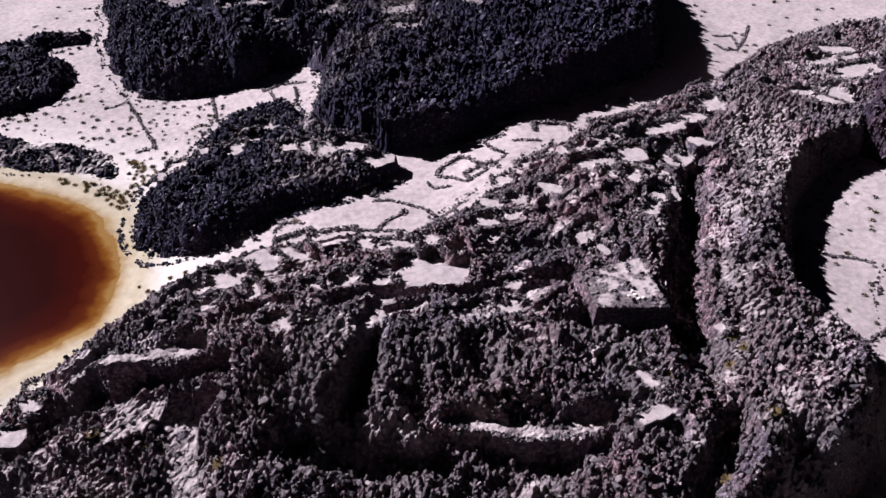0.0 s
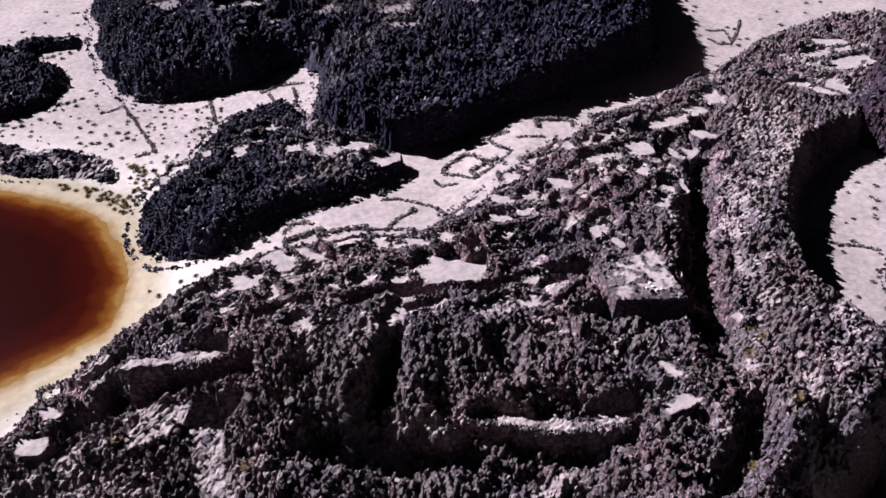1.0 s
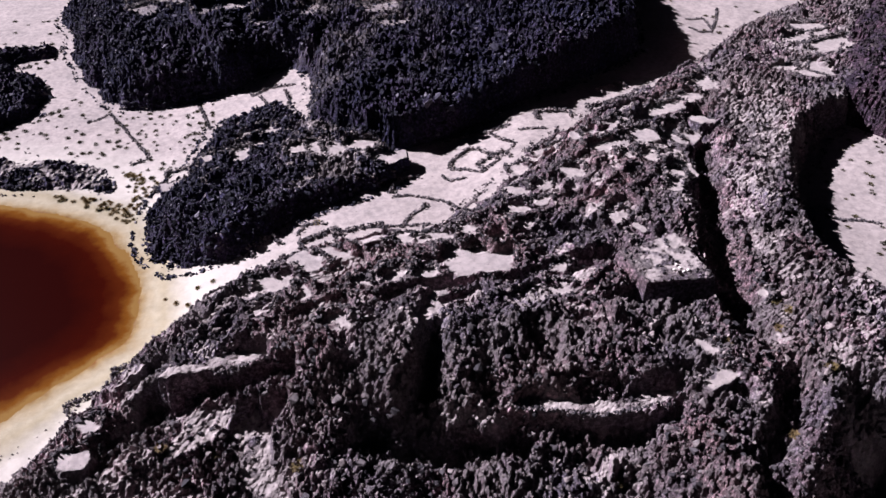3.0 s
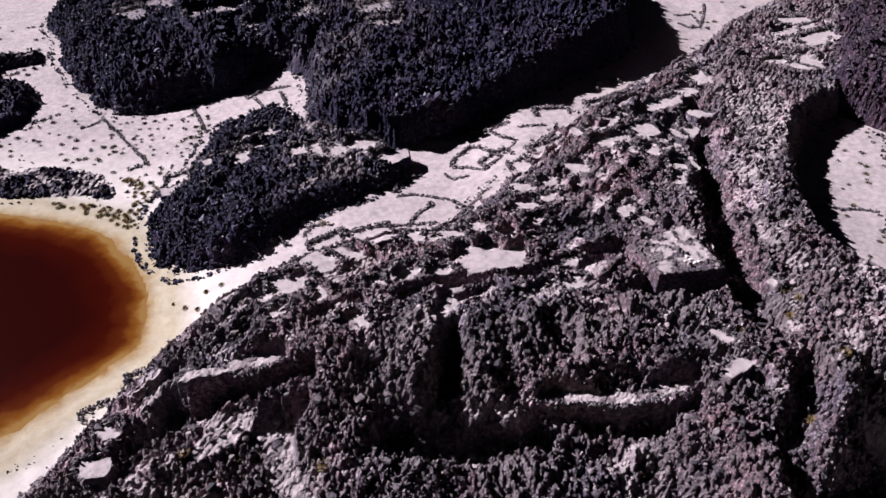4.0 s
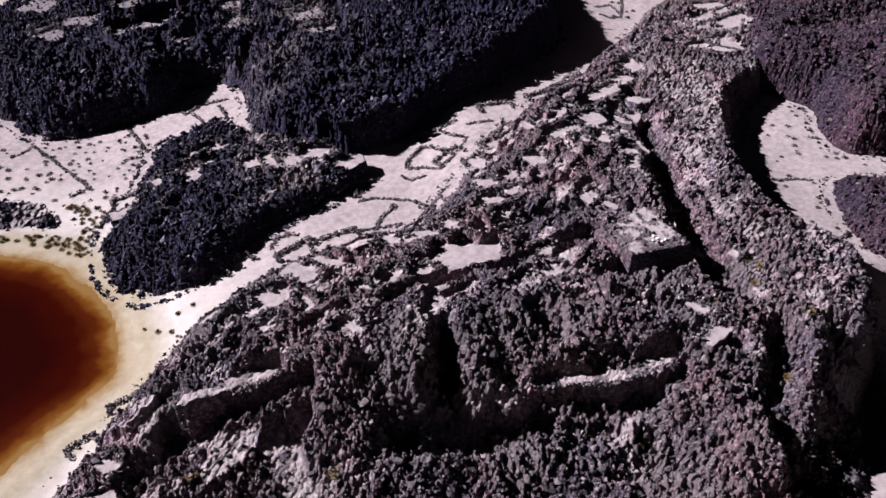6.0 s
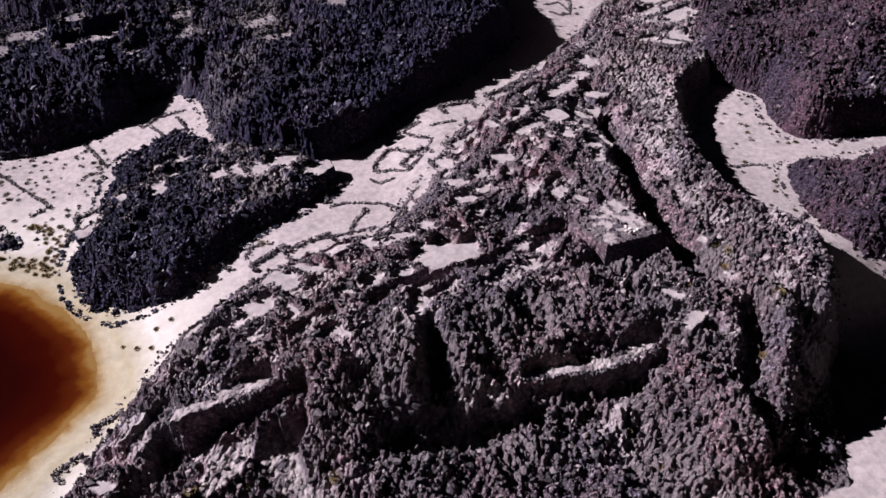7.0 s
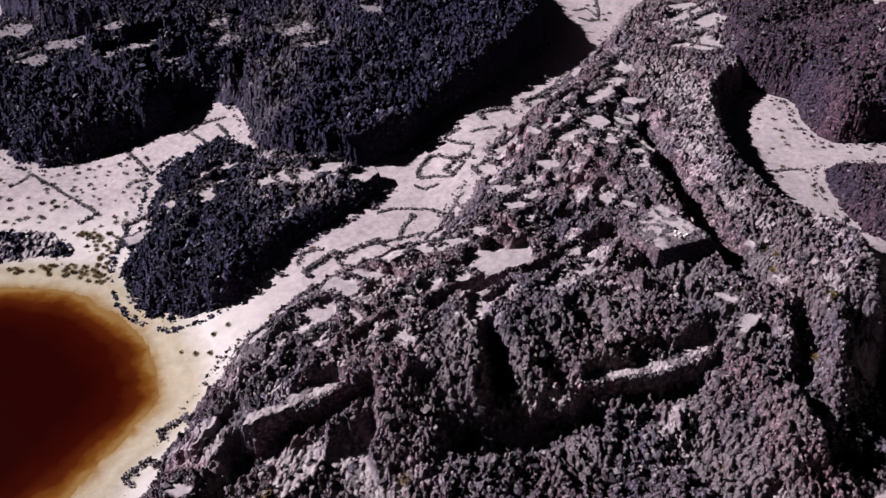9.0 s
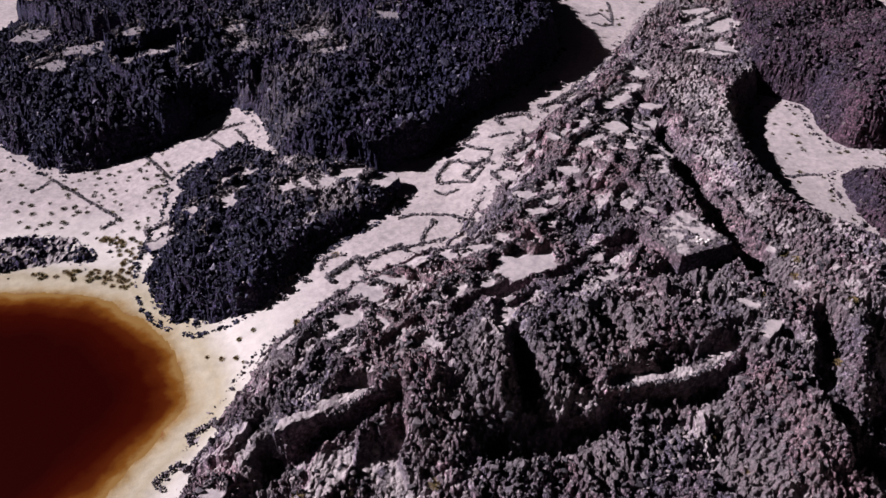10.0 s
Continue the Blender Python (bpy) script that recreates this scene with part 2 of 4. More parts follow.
PLOTS.append((-26.4, 68.5, -21.2, 69.7, 2.6))
PLOTS.append((-27.6, 68.3, -26.2, 68.4, 1.8))
PLOTS.append((-24.9, 65.1, -23.8, 64.7, 1.9))
PLOTS.append((-20.7, 66.9, -19.4, 67.1, 2.3))
PLOTS.append((-18.0, 62.2, -16.0, 62.0, 1.9))
PLOTS.append((-12.4, 67.5, -9.2, 69.0, 1.8))
PLOTS.append((-8.0, 68.4, -5.9, 68.7, 1.6))
PLOTS.append((-11.2, 68.9, -8.6, 69.0, 1.7))
PLOTS.append((-15.0, 67.3, -12.5, 67.4, 1.6))
PLOTS.append((-5.4, 70.5, 2.6, 69.5, 4.2))
PLOTS.append((-9.8, 74.9, -7.2, 75.0, 1.9))
PLOTS.append((-7.4, 75.0, -3.4, 74.3, 1.8))
PLOTS.append((-2.8, 75.6, -0.6, 76.6, 1.6))
PLOTS.append((7.2, 93.5, 9.3, 93.7, 2.9))
PLOTS.append((4.4, 83.3, 6.9, 83.5, 2.2))
PLOTS.append((8.1, 83.3, 10.3, 84.1, 1.8))
PLOTS.append((3.4, 79.0, 6.3, 79.3, 2.3))
PLOTS.append((6.9, 79.9, 9.4, 80.3, 1.8))
PLOTS.append((4.6, 75.7, 6.4, 76.0, 1.7))
PLOTS.append((14.5, 74.5, 17.0, 74.9, 1.6))
PLOTS.append((17.1, 72.4, 18.6, 72.8, 1.8))
PLOTS.append((7.3, 67.8, 8.4, 67.7, 1.9))
PLOTS.append((17.2, 94.3, 21.9, 95.5, 2.6))
PLOTS.append((14.5, 94.6, 18.7, 94.9, 1.8))
PLOTS.append((10.9, 96.9, 16.0, 98.7, 1.5))
PLOTS.append((16.4, 89.2, 21.7, 90.3, 2.8))
PLOTS.append((21.7, 91.4, 26.3, 92.5, 3.4))
PLOTS.append((13.8, 106.5, 18.1, 106.4, 3.5))
PLOTS.append((19.9, 87.2, 22.0, 87.3, 1.7))
PLOTS.append((22.5, 86.4, 24.5, 87.1, 2.8))
PLOTS.append((11.4, 85.4, 14.4, 85.4, 2.3))
PLOTS.append((22.4, 108.3, 25.4, 109.0, 1.9))
PLOTS.append((26.8, 109.4, 30.5, 110.7, 2.4))
PLOTS.append((26.7, 99.8, 33.8, 102.3, 2.5))
PLOTS.append((32.4, 112.3, 35.6, 114.4, 1.8))
PLOTS.append((32.5, 103.3, 37.0, 105.3, 2.2))
PLOTS.append((37.0, 107.3, 40.6, 110.2, 2.6))
PLOTS.append((33.1, 97.9, 36.2, 98.2, 2.5))
PLOTS.append((28.5, 94.1, 30.8, 94.1, 5.4))
PLOTS.append((30.8, 92.8, 32.9, 93.5, 3.5))
PLOTS.append((25.4, 84.4, 29.4, 84.8, 3.1))
PLOTS.append((24.2, 80.0, 25.5, 80.0, 2.3))
PLOTS.append((21.2, 96.7, 23.0, 95.6, 2.2))
PLOTS.append((39.7, 117.4, 42.1, 119.2, 2.2))
PLOTS.append((18.7, 55.2, 19.7, 52.9, 1.5))
PLOTS.append((17.9, 50.6, 21.5, 50.7, 1.5))
PLOTS.append((5.8, 64.1, 8.2, 64.3, 1.8))
PLOTS.append((-42.0, 67.4, -39.8, 67.8, 2.2))
PLOTS.append((-45.9, 62.8, -44.1, 63.6, 2.2))
PLOTS.append((-42.3, 55.4, -40.4, 55.7, 1.9))
PLOTS.append((-43.4, 52.0, -40.2, 53.2, 2.0))
PLOTS.append((27.4, 62.4, 27.6, 60.6, 1.4))
PLOTS.append((61.4, 126.4, 67.0, 126.0, 4.6))
PLOTS.append((58.4, 122.8, 62.7, 122.5, 3.5))
PLOTS.append((61.4, 118.4, 68.9, 120.9, 3.5))
PLOTS.append((56.1, 111.4, 60.1, 111.7, 5.4))
PLOTS.append((51.5, 112.3, 55.6, 112.1, 1.9))
PLOTS.append((37.1, 108.3, 40.3, 109.1, 5.0))
PLOTS.append((24.8, 82.5, 26.7, 82.3, 3.4))
PLOTS.append((-21.2, 144.1, -18.8, 144.5, 4.8))
PLOTS.append((-12.2, 143.8, -9.7, 144.1, 4.3))
PLOTS.append((-9.5, 141.4, -5.2, 141.4, 5.3))
PLOTS.append((-8.6, 135.0, -5.4, 135.3, 3.9))
PLOTS.append((-54.8, 158.1, -51.8, 159.5, 5.1))
PLOTS.append((-30.3, 142.8, -28.0, 143.5, 2.9))
PLOTS.append((-20.5, 103.2, -18.3, 103.4, 3.6))
PLOTS.append((-18.0, 102.4, -15.9, 103.1, 3.1))
PLOTS.append((-31.4, 105.1, -29.2, 105.8, 3.2))
PLOTS.append((-42.1, 108.1, -39.5, 108.3, 1.7))
PLOTS.append((-36.3, 106.0, -34.9, 106.9, 2.0))
PLOTS.append((-34.2, 99.3, -33.2, 100.5, 1.7))
PLOTS.append((-46.3, 155.4, -40.0, 159.5, 3.2))
PLOTS.append((-53.8, 155.0, -50.1, 157.6, 4.4))
PLOTS.append((-22.2, 143.4, -19.1, 143.4, 5.1))
PLOTS.append((-11.3, 141.4, -4.8, 142.1, 4.4))
PLOTS.append((-39.1, 152.4, -35.5, 154.3, 3.3))
PLOTS.append((2.4, 137.4, 7.1, 136.2, 3.7))
SAND.append((None, [(-8.5, 63.1), (-8.9, 64.4), (-8.1, 65.0), (-7.1, 65.4), (-6.5, 64.9), (-6.1, 63.8), (-6.5, 63.2), (-7.9, 62.7)]))
SAND.append((None, [(-10.1, 60.9), (-10.6, 61.8), (-10.0, 62.4), (-9.3, 63.0), (-8.6, 62.8), (-8.2, 62.1), (-8.4, 61.6), (-9.5, 60.8)]))
SAND.append((None, [(-12.0, 58.3), (-12.3, 58.6), (-11.7, 59.3), (-11.1, 60.0), (-10.6, 60.1), (-10.4, 59.9), (-10.6, 59.5), (-11.5, 58.5)]))
SAND.append((None, [(-14.3, 61.8), (-14.3, 62.4), (-13.7, 62.6), (-13.0, 62.7), (-12.6, 62.5), (-12.5, 61.9), (-12.9, 61.7), (-13.9, 61.5)]))
SAND.append((None, [(-13.1, 83.2), (-13.6, 84.4), (-12.8, 85.0), (-11.9, 85.4), (-11.3, 85.1), (-10.9, 84.0), (-11.2, 83.5), (-12.5, 82.9)]))
SAND.append((None, [(-15.9, 70.7), (-16.1, 71.5), (-14.9, 72.1), (-13.6, 72.7), (-12.9, 72.5), (-12.6, 71.8), (-13.2, 71.3), (-15.1, 70.6)]))
SAND.append((None, [(-24.1, 105.8), (-24.0, 106.6), (-20.9, 106.7), (-17.8, 106.6), (-16.3, 106.1), (-16.3, 105.4), (-17.9, 105.2), (-22.5, 105.4)]))
SAND.append((None, [(12.5, 76.3), (13.0, 77.5), (14.0, 77.4), (14.9, 77.1), (15.1, 76.4), (14.7, 75.4), (14.1, 75.3), (12.8, 75.7)]))
SAND.append((None, [(7.6, 69.5), (7.5, 70.8), (8.4, 71.2), (9.3, 71.3), (9.8, 70.8), (9.9, 69.7), (9.5, 69.3), (8.1, 69.1)]))
SAND.append((None, [(38.9, 100.0), (41.4, 103.0), (43.7, 102.2), (45.7, 101.0), (45.4, 98.9), (43.4, 96.4), (41.7, 96.2), (38.9, 98.2)]))
SAND.append((None, [(45.8, 105.1), (45.5, 106.9), (46.4, 107.5), (47.4, 107.9), (48.1, 107.2), (48.4, 105.7), (48.0, 105.0), (46.5, 104.5)]))
SAND.append((None, [(32.9, 78.7), (32.1, 79.5), (33.3, 81.1), (34.7, 82.5), (35.8, 82.9), (36.5, 82.2), (36.0, 81.2), (33.9, 79.0)]))
SAND.append((None, [(38.6, 83.3), (38.2, 83.6), (39.5, 85.5), (40.8, 87.3), (41.7, 88.1), (42.0, 87.9), (41.4, 86.9), (39.4, 84.1)]))
SAND.append((None, [(24.3, 55.6), (24.9, 55.8), (25.4, 54.9), (25.8, 54.1), (25.8, 53.5), (25.4, 53.3), (25.0, 53.7), (24.3, 55.0)]))
SAND.append((None, [(9.7, 52.3), (9.7, 52.8), (11.1, 52.7), (12.4, 52.5), (13.0, 52.2), (13.0, 51.8), (12.3, 51.8), (10.3, 52.1)]))
SAND.append((None, [(-7.4, 50.9), (-7.1, 52.7), (-4.1, 52.6), (-1.0, 52.3), (0.3, 51.2), (0.1, 49.7), (-1.5, 49.4), (-6.0, 49.9)]))
SAND.append((None, [(-23.2, 53.6), (-23.7, 54.3), (-23.2, 54.8), (-22.7, 55.3), (-22.2, 55.1), (-21.8, 54.5), (-21.9, 54.1), (-22.8, 53.5)]))
SAND.append((None, [(-31.8, 59.9), (-32.4, 61.0), (-31.6, 61.8), (-30.8, 62.4), (-30.0, 62.1), (-29.5, 61.2), (-29.8, 60.6), (-31.1, 59.8)]))
SAND.append((None, [(-40.3, 57.9), (-41.0, 59.1), (-40.4, 59.9), (-39.6, 60.5), (-38.9, 60.1), (-38.3, 59.1), (-38.5, 58.5), (-39.6, 57.7)]))
SAND.append((None, [(13.5, 55.6), (13.7, 56.3), (14.7, 56.1), (15.7, 55.9), (16.0, 55.4), (15.8, 54.8), (15.3, 54.7), (13.9, 55.1)]))
SAND.append((None, [(33.5, 61.8), (34.4, 62.4), (35.2, 61.7), (35.9, 60.9), (35.7, 60.2), (34.9, 59.6), (34.3, 59.9), (33.4, 61.1)]))
SAND.append((None, [(28.6, 58.8), (29.6, 59.3), (30.3, 58.4), (30.9, 57.5), (30.7, 56.8), (29.9, 56.4), (29.3, 56.7), (28.5, 58.1)]))
SAND.append((None, [(30.3, 70.8), (31.7, 71.2), (32.4, 69.8), (32.9, 68.5), (32.5, 67.6), (31.3, 67.2), (30.7, 67.8), (29.9, 69.9)]))
SAND.append((None, [(6.4, 61.8), (6.6, 62.2), (8.6, 61.3), (10.5, 60.3), (11.3, 59.6), (11.1, 59.3), (10.1, 59.6), (7.3, 61.1)]))
SAND.append((None, [(0.8, 60.8), (0.8, 61.3), (2.3, 61.4), (3.7, 61.4), (4.4, 61.2), (4.4, 60.8), (3.7, 60.7), (1.5, 60.7)]))
WALLS.append((0.9, [(-0.9, 98.1), (-0.4, 99.8), (2.3, 102.0), (3.8, 101.2), (6.0, 97.7)]))
WALLS.append((0.5, [(-0.9, 97.8), (1.1, 97.2), (3.4, 95.5), (5.9, 97.5)]))
WALLS.append((0.7, [(5.9, 104.8), (7.2, 102.3), (9.0, 100.4)]))
WALLS.append((0.6, [(-1.2, 105.1), (2.3, 105.6), (5.6, 105.0), (9.1, 106.1)]))
WALLS.append((0.4, [(5.9, 97.5), (7.3, 98.6), (8.8, 100.4)]))
WALLS.append((0.5, [(-9.6, 91.9), (-7.2, 92.0), (-4.9, 91.1), (-2.3, 90.0), (-0.9, 88.1)]))
WALLS.append((0.5, [(-8.6, 84.9), (-7.8, 86.6), (-6.5, 88.3)]))
WALLS.append((0.8, [(-6.2, 88.0), (-4.9, 89.9)]))
WALLS.append((0.4, [(-2.9, 82.5), (-1.1, 85.4), (0.2, 87.8)]))
WALLS.append((0.4, [(-14.6, 86.1), (-11.0, 85.6), (-8.1, 85.2), (-5.1, 85.2)]))
WALLS.append((0.6, [(-22.1, 86.6), (-21.0, 88.7), (-18.2, 87.9)]))
WALLS.append((0.4, [(-2.2, 96.3), (-1.3, 95.0), (1.1, 95.0)]))
WALLS.append((0.7, [(-9.8, 96.6), (-8.3, 96.0), (-5.5, 96.5)]))
WALLS.append((0.4, [(10.1, 103.9), (12.3, 104.0), (14.0, 103.8)]))
WALLS.append((0.5, [(-55.0, 129.9), (-51.6, 124.4), (-48.4, 118.8), (-45.9, 114.8)]))
WALLS.append((0.7, [(-45.9, 114.8), (-47.2, 113.9), (-48.8, 113.3)]))
WALLS.append((0.5, [(-58.4, 127.5), (-56.5, 128.3), (-55.1, 130.0)]))
WALLS.append((0.35, [(-40.4, 130.4), (-38.9, 126.3), (-38.1, 123.5), (-37.2, 120.6)]))
WALLS.append((0.6, [(-31.7, 131.2), (-30.6, 128.7), (-27.9, 130.4), (-23.5, 129.7)]))
WALLS.append((0.6, [(-25.2, 128.5), (-24.3, 124.5), (-24.7, 121.6)]))
WALLS.append((0.5, [(-29.4, 128.1), (-28.4, 125.7), (-26.3, 118.1)]))
WALLS.append((0.6, [(-77.1, 152.5), (-73.7, 155.2), (-68.3, 156.9)]))
WALLS.append((0.4, [(-53.7, 131.3), (-50.7, 131.5), (-47.7, 129.7)]))
WALLS.append((0.5, [(48.3, 140.3), (51.7, 140.9), (51.7, 136.2)]))
WALLS.append((0.4, [(44.5, 78.6), (46.4, 77.6), (49.1, 77.6), (51.3, 76.7)]))
WALLS.append((0.6, [(38.8, 59.5), (40.5, 60.1), (48.1, 65.1)]))
WALLS.append((0.4, [(56.0, 145.1), (53.8, 139.8), (51.1, 135.1)]))
WALLS.append((0.4, [(47.6, 136.9), (49.0, 134.9), (51.1, 135.1)]))
WALLS.append((0.6, [(59.9, 125.2), (62.8, 124.6), (69.6, 126.7)]))
WALLS.append((0.6, [(56.3, 120.9), (60.9, 120.2), (66.5, 122.5)]))
WALLS.append((0.5, [(59.5, 115.8), (56.6, 111.2), (59.4, 108.6)]))
WALLS.append((0.4, [(67.1, 119.9), (63.3, 114.3)]))
SAND.append((None, [(62.9, 130.6), (69.4, 128.6), (71.7, 124.0), (65.6, 116.0), (58.1, 107.4), (52.9, 109.3), (53.7, 118.1)]))
SAND.append((None, [(41.0, 105.7), (47.8, 108.5), (51.2, 104.1), (46.7, 93.0), (39.8, 84.7), (37.1, 91.0)]))
SAND.append((None, [(33.8, 87.0), (41.8, 88.7), (36.7, 77.1), (32.5, 72.9), (29.5, 75.8)]))
SAND.append((-1, [(-16.1, 85.1), (-11.0, 85.0), (-11.3, 74.1), (-14.5, 73.6), (-17.0, 82.5)]))
TUFTS_AT = [(-20.9, 49.1), (29.7, 49.6), (29, 60.1), (29.6, 58.5), (-19.5, 88.6), (-27.3, 79.1), (8.4, 44.3), (9.1, 39.2), (21.2, 54.4), (25.1, 45.2)]
TUFTS_AT += [(-21, 48.8), (30, 49.5), (23.6, 59.2), (29.5, 59.5), (27.9, 56.4), (-29.1, 51.8), (-33.9, 52.2)]
PALE_AT = [(19.1, 64.1), (19.8, 64.4), (20, 63.6), (19.6, 64.9), (20.6, 63.9)]


def mound(name, x, y, deep):
    """The smooth top of a lava body, deep metres inside its outline."""
    b = base(x, y)
    # sides turned from the sun are steepened into cliffs for shade, others slope gently
    wx, wy = {"dome": (-0.93, -0.37), "lobe": (-0.97, 0.25)}.get(name, (-0.85, 0.53))
    shade_side = ease(0.5 + 0.9 * (within(x + wx, y + wy, LAVA[name]) - within(x, y, LAVA[name])))
    if name == "plateau":
        near = ease((y - 45.5 + 3.5 * ease((x + 27) / 9) + 2 * ease((x + 8) / 8) + 5 * ease((x - 5) / 25)) / 19)
        foot = 4.4 + 3.6 * ease((x - 10) / 10)
        top = foot + (11.8 - foot + 1.5 * ease((x - 8) / 10) * ease((y - 62) / 12) * ease((30 - x) / 6)) * near * ease((x + 62) / 44)
        wide = 9.5 - 5.5 * ease((x - 24) / 12)
        return b - 0.5 + (top - b + 0.5) * ease((deep + 0.4) / wide)
    if name == "great":
        return b - 0.5 + (5.0 + 2.0 * ease((x - 8) / 20)) * ease((deep + 0.4) / (5.5 - 3.0 * shade_side)) + np.minimum(np.maximum(deep, 0) * (0.14 + 0.06 * ease((x + 12) / 25)), 5)
    if name == "lobe":
        return b - 0.5 + 3.5 * ease((deep + 0.4) / (6.5 - 3.5 * shade_side)) - 0.6 * ease((x + 28) / 20)
    if name == "dome":
        return b - 0.5 + (3.2 + 4.0 * shade_side) * ease((deep + 0.4) / (6.0 - 3.5 * shade_side)) + np.minimum(np.maximum(deep, 0) * 0.33, 4.5)
    if name in ("west", "patch"):
        return b - 0.5 + {"west": 2.2, "patch": 0.9}[name] * ease((deep + 0.4) / 3.0)
    if name == "islet":
        return b - 0.5 + 2.6 * ease((deep + 0.4) / 5.0) + 1.5 * ease(deep / 12)
    return b - 0.5 + 5.5 * ease((deep + 0.4) / (5.0 - 1.5 * shade_side)) + np.minimum(np.maximum(deep, 0) * 0.28, 5)


def sink(x, y, z, sand, plots):
    """Lay flat, sandy floors into a rough surface. Returns its height, how sandy it is, and how far a place is from a floor's edge."""
    rim = np.full(x.shape, 9.0)
    for ax, ay, bx, by, wide in plots:
        long = math.hypot(bx - ax, by - ay)
        ux, uy = (bx - ax) / long, (by - ay) / long
        cx, cy = (ax + bx) / 2, (ay + by) / 2
        m = (np.abs(x - cx) < long / 2 + wide + 3) & (np.abs(y - cy) < long / 2 + wide + 3)
        if not m.any():
            continue
        wx = x[m] + 1.3 * fbm(x[m], y[m], 2.3, 31, 4) - cx
        wy = y[m] + 1.3 * fbm(x[m], y[m], 2.3, 37, 4) - cy
        across = wy * ux - wx * uy
        du, dv = np.abs(wx * ux + wy * uy) - long / 2, np.abs(across) - wide / 2
        soft = min(0.9, 0.45 * wide, 0.45 * long)
        out = np.hypot(np.maximum(du + soft, 0), np.maximum(dv + soft, 0)) - soft
        level = plot_level(cx, cy)
        flat = ease((0.35 - out) / 0.5)
        z[m] = z[m] * (1 - flat) + (level + 0.05 * fbm(x[m], y[m], 1.0, 41, 2)) * flat
        sand[m] = np.maximum(sand[m], ease((0.1 - out) / 0.25) * (0.55 if cy > 125 and cx < 20 else 1.0))
        rim[m] = np.minimum(rim[m], np.where(across > 0, np.abs(out - 0.55), 9.0))
        open_side = (across < 0.2 * wide) & (out < 1.5)
        z[m] = np.where(open_side, np.minimum(z[m], level + 0.12 + 0.25 * np.maximum(out, 0) + 0.25 * vnoise(x[m], y[m], 0.5, 43)), z[m])
    return z, sand, rim


LEVELS = {}


def plot_level(cx, cy):
    if (cx, cy) not in LEVELS:
        LEVELS[cx, cy] = float(smooth_top(np.array([cx]), np.array([cy]))[0]) - 0.15
    return LEVELS[cx, cy]


def smooth_top(x, y):
    """The land without its stones."""
    z = base(x, y)
    for name, outline in LAVA.items():
        z = np.maximum(z, mound(name, x, y, within(x, y, outline)))
    for level, outline in SHELVES:
        z = np.where(within(x, y, outline) > 0, level, z)
    return z


ROUGH = {"plateau": 1.0, "great": 1.15, "lobe": 0.95, "dome": 1.1, "west": 0.9, "patch": 0.7, "east": 0.9, "islet": 0.7, "back": 0.8, "saddle": 1.0}


